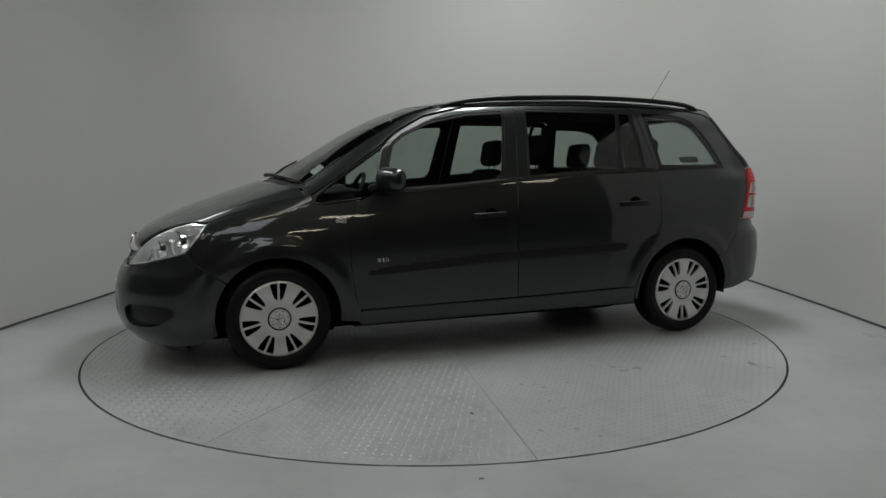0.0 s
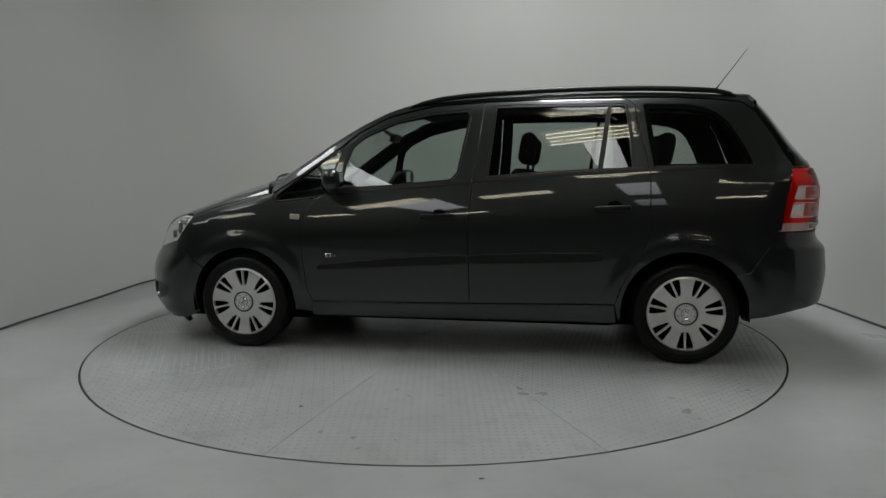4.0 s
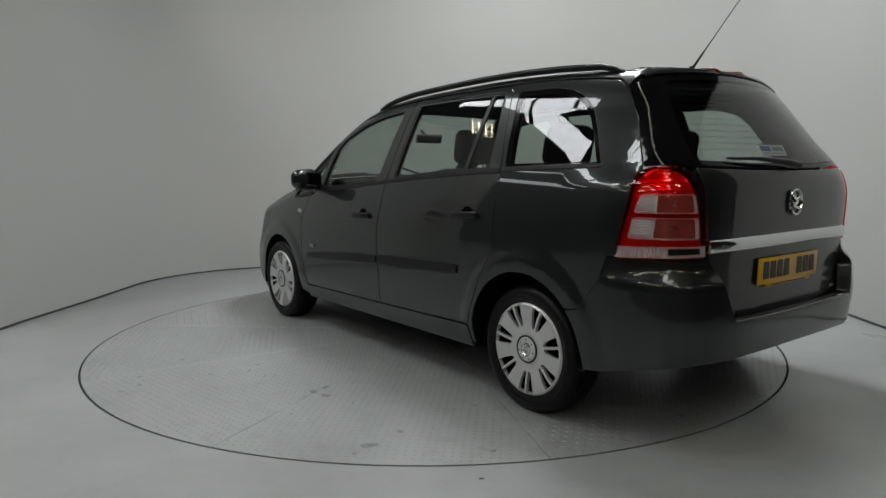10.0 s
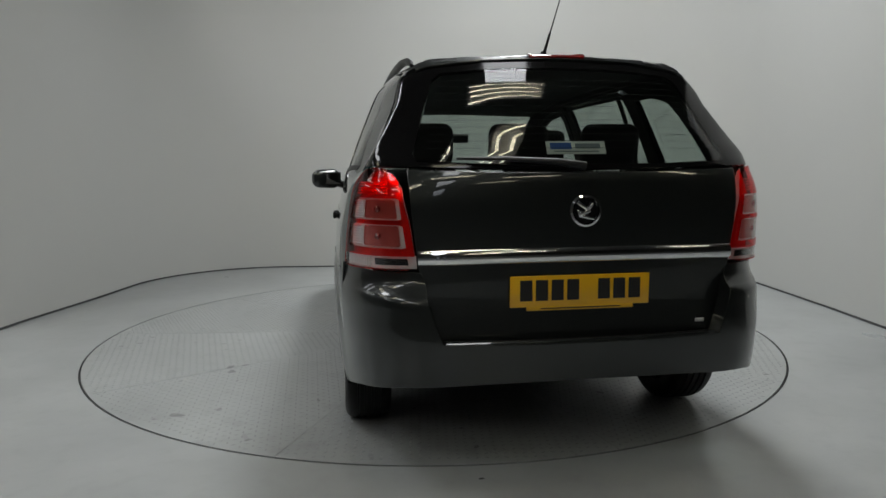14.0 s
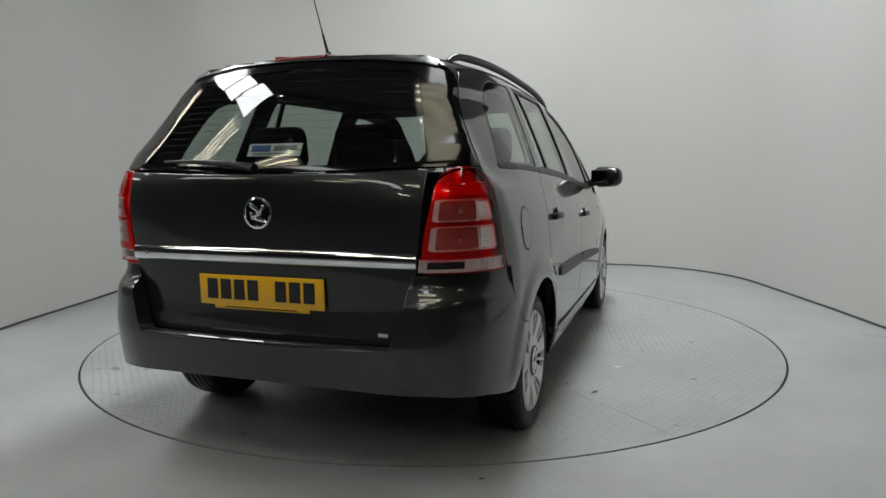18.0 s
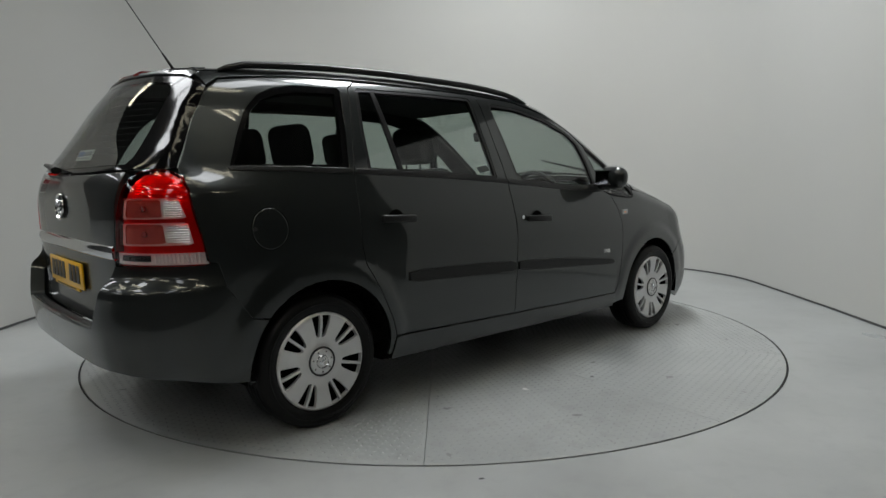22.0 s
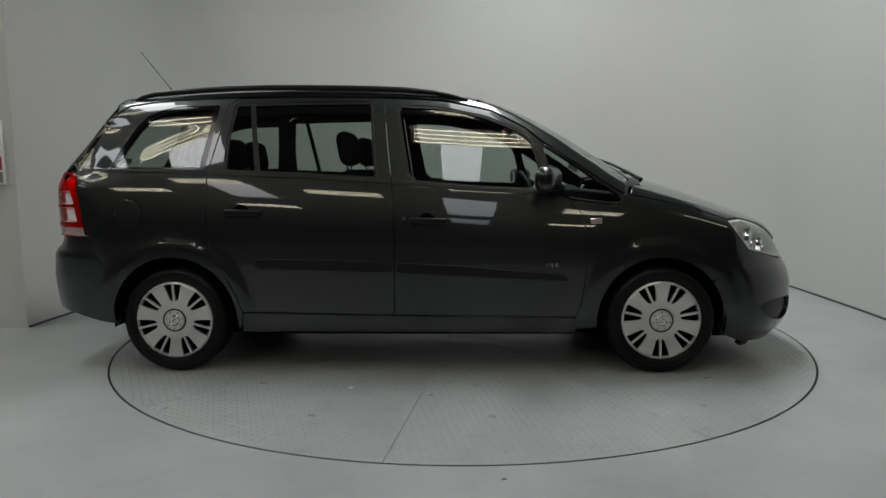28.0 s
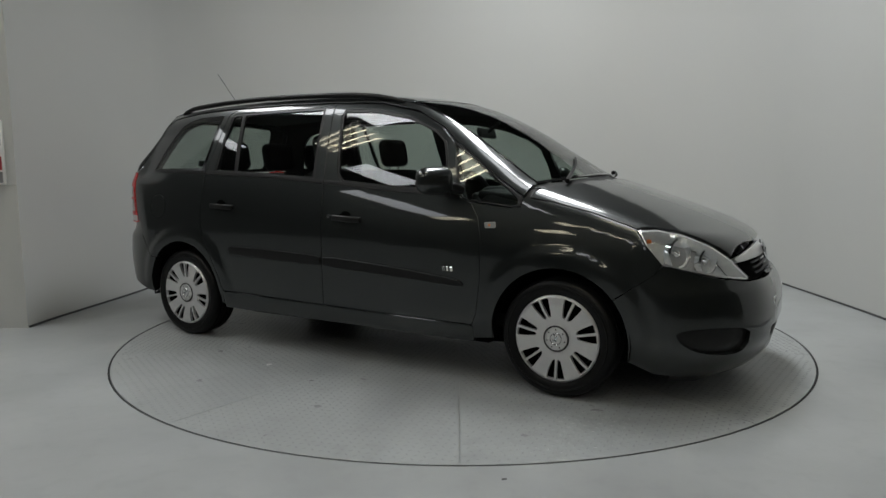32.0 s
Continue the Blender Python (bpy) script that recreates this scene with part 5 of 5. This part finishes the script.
def door_mirror(d, sg):
    # the housing leans back and outwards from the foot at the window's front corner
    m = pose(0.712, sg * 0.938, 1.088, 0, 0, sg * 24)
    bm = rbox(0.100, 0.205, 0.140, 0.050, 6)
    for v in bm.verts:
        t = sg * v.co.y / 0.118
        v.co.z *= 1.0 - 0.10 * t
        v.co.x = v.co.x * (1.0 - 0.12 * t) + 0.012 * (1 - (v.co.z / 0.075) ** 2) * (v.co.x > 0)
    bmesh.ops.transform(bm, matrix=m, verts=bm.verts)
    shell = part("mirror_shell", bm, PAINT, d, "dark grey door mirror")
    part("mirror_foot", rbox(0.08, 0.09, 0.05, 0.018, 3, pose(0.775, sg * 0.825, 1.045, sg * 18, 0, sg * 25)), BLACK_TRIM, d)
    part("mirror_rim", rbox(0.010, 0.185, 0.098, 0.005, 2, m @ pose(-0.048, 0, 0, 0, 0, -sg * 18)), BLACK_TRIM, shell)
    part("mirror_pane", rbox(0.004, 0.170, 0.084, 0.0, 1, m @ pose(-0.052, 0, 0, 0, 0, -sg * 18)), MIRROR_GLASS, shell, "mirror glass")


def seat(parent, x, y, width, back_h, rest=True, z0=0.36, lean=18):
    s = new("seat")
    s.parent = parent
    s.matrix_basis = pose(x, y, z0)
    tagged(s, "charcoal cloth car seat with a headrest")
    part("cushion", rbox(0.50, width, 0.16, 0.06, 4, pose(0, 0, 0.16, 0, -6, 0)), FABRIC, s)
    bm = rbox(0.13, width, back_h, 0.055, 4, pose(-0.24 - back_h / 2 * math.sin(radians(lean)), 0, 0.20 + back_h / 2, 0, -lean, 0))
    part("backrest", bm, FABRIC, s)
    if rest:
        hx = -0.24 - (back_h + 0.10) * math.sin(radians(lean)) + 0.01
        hz = 0.20 + back_h + 0.095
        part("headrest", rbox(0.100, 0.290, 0.205, 0.050, 6, pose(hx, 0, hz + 0.02, 0, -10, 0)), FABRIC, s)
        for yy in (-0.06, 0.06):
            part("headrest_post", sweep([(hx - 0.0, yy, hz - 0.08), (hx + 0.005, yy, hz - 0.17)], 0.006, 8), CHROME, s)
    return s


def interior(car):
    part("dashboard", rbox(0.42, 1.40, 0.30, 0.08, 4, pose(1.02, 0, 0.86, 0, 14, 0)), DASH, car, "black plastic dashboard")
    part("dash_top", rbox(0.50, 1.36, 0.05, 0.02, 3, pose(1.08, 0, 0.985, 0, 6, 0)), DASH, car)
    part("binnacle", rbox(0.18, 0.36, 0.10, 0.04, 4, pose(0.86, -0.36, 1.00)), DASH, car)
    for yy in (0.37, -0.37):
        seat(car, 0.02, yy, 0.50, 0.60)
    for yy in (0.46, 0.0, -0.46):
        seat(car, -0.82, yy, 0.44, 0.56, z0=0.38)
    # load floor over the folded third row
    part("load_floor", rbox(0.72, 1.16, 0.06, 0.02, 3, pose(-1.58, 0, 0.62)), FABRIC, car, "dark carpet over the folded rear seats")
    # steering wheel, right-hand drive
    m = pose(0.70, -0.37, 0.955, 0, 0, 0) @ pose(0, 0, 0, 0, -26, 0)
    ring = [tuple(m @ Vector((0, 0.185 * math.cos(2 * math.pi * k / 40), 0.185 * math.sin(2 * math.pi * k / 40)))) for k in range(41)]
    bm = sweep(ring, 0.016, 10)
    sw = part("steering_wheel", bm, DASH, car, "black steering wheel")
    bm = rbox(0.05, 0.13, 0.12, 0.03, 4, m)
    for a in (0, 180, 270):
        rbox(0.02, 0.12, 0.035, 0.008, 2, m @ pose(0, 0, 0, a, 0, 0) @ pose(0, 0.11, 0), bm)
    part("wheel_hub", bm, DASH, sw)
    part("rear_view_mirror", rbox(0.03, 0.23, 0.065, 0.014, 3, pose(0.55, 0, 1.375, 0, -15, 0)), DASH, car, "black interior mirror")
    part("mirror_stalk", sweep([(0.56, 0, 1.38), (0.64, 0, 1.44)], 0.012, 8), DASH, car)
    # dealer's strip in the rear window
    m = pose(-2.022, -0.008, 1.2165, 0, 28, 0)
    st = part("window_sticker", rbox(0.003, 0.225, 0.052, 0.0, 1, m), WHITE_PLATE, car, "white dealer strip with plain blue and grey bars")
    part("blue_bar", rbox(0.002, 0.080, 0.026, 0.0, 1, m @ pose(-0.0025, 0.058, 0.006)), BLUE, st)
    part("grey_bar", rbox(0.002, 0.095, 0.020, 0.0, 1, m @ pose(-0.0025, -0.045, 0.006)), GREY_INK, st)
    part("thin_bar", rbox(0.002, 0.170, 0.004, 0.0, 1, m @ pose(-0.0025, 0.0, -0.016)), GREY_INK, st)


def antenna(car):
    b = on_top([(-1.605, -0.012)])[0]
    an = part("aerial_base", lathe([(0.020, -0.01), (0.018, 0.012), (0.011, 0.030), (0.0, 0.034)], 20, "z", m=pose(*b)), BLACK_TRIM, car, "black roof aerial")
    tip = Vector((-1.835, -0.045, 1.925))
    foot = Vector(b) + Vector((0, 0, 0.015))
    d = tip - foot
    part("aerial_rod", sweep([foot + d * t for t in (0, 0.08, 0.25, 0.26, 0.6, 1.0)], [0.008, 0.0065, 0.005, 0.0028, 0.0024, 0.002], 8), BLACK_TRIM, an)


build_room()
build_fixtures()
TABLE = build_turntable()
CAR = build_car()


def motions():
    rows_t, rows_c = [], []
    for k in range(65):
        t = 0.5 * k
        a = TURN_0 + TURN_RATE * t
        c, s = math.cos(radians(a)), math.sin(radians(a))
        rows_t.append((t, pose(0, 0, 0, 0, 0, a)))
        rows_c.append((t, pose(c * CAR_X - s * CAR_Y, s * CAR_X + c * CAR_Y, CAR_Z, 0, 0, a)))
    walk(TABLE, rows_t)
    walk(CAR, rows_c)


motions()
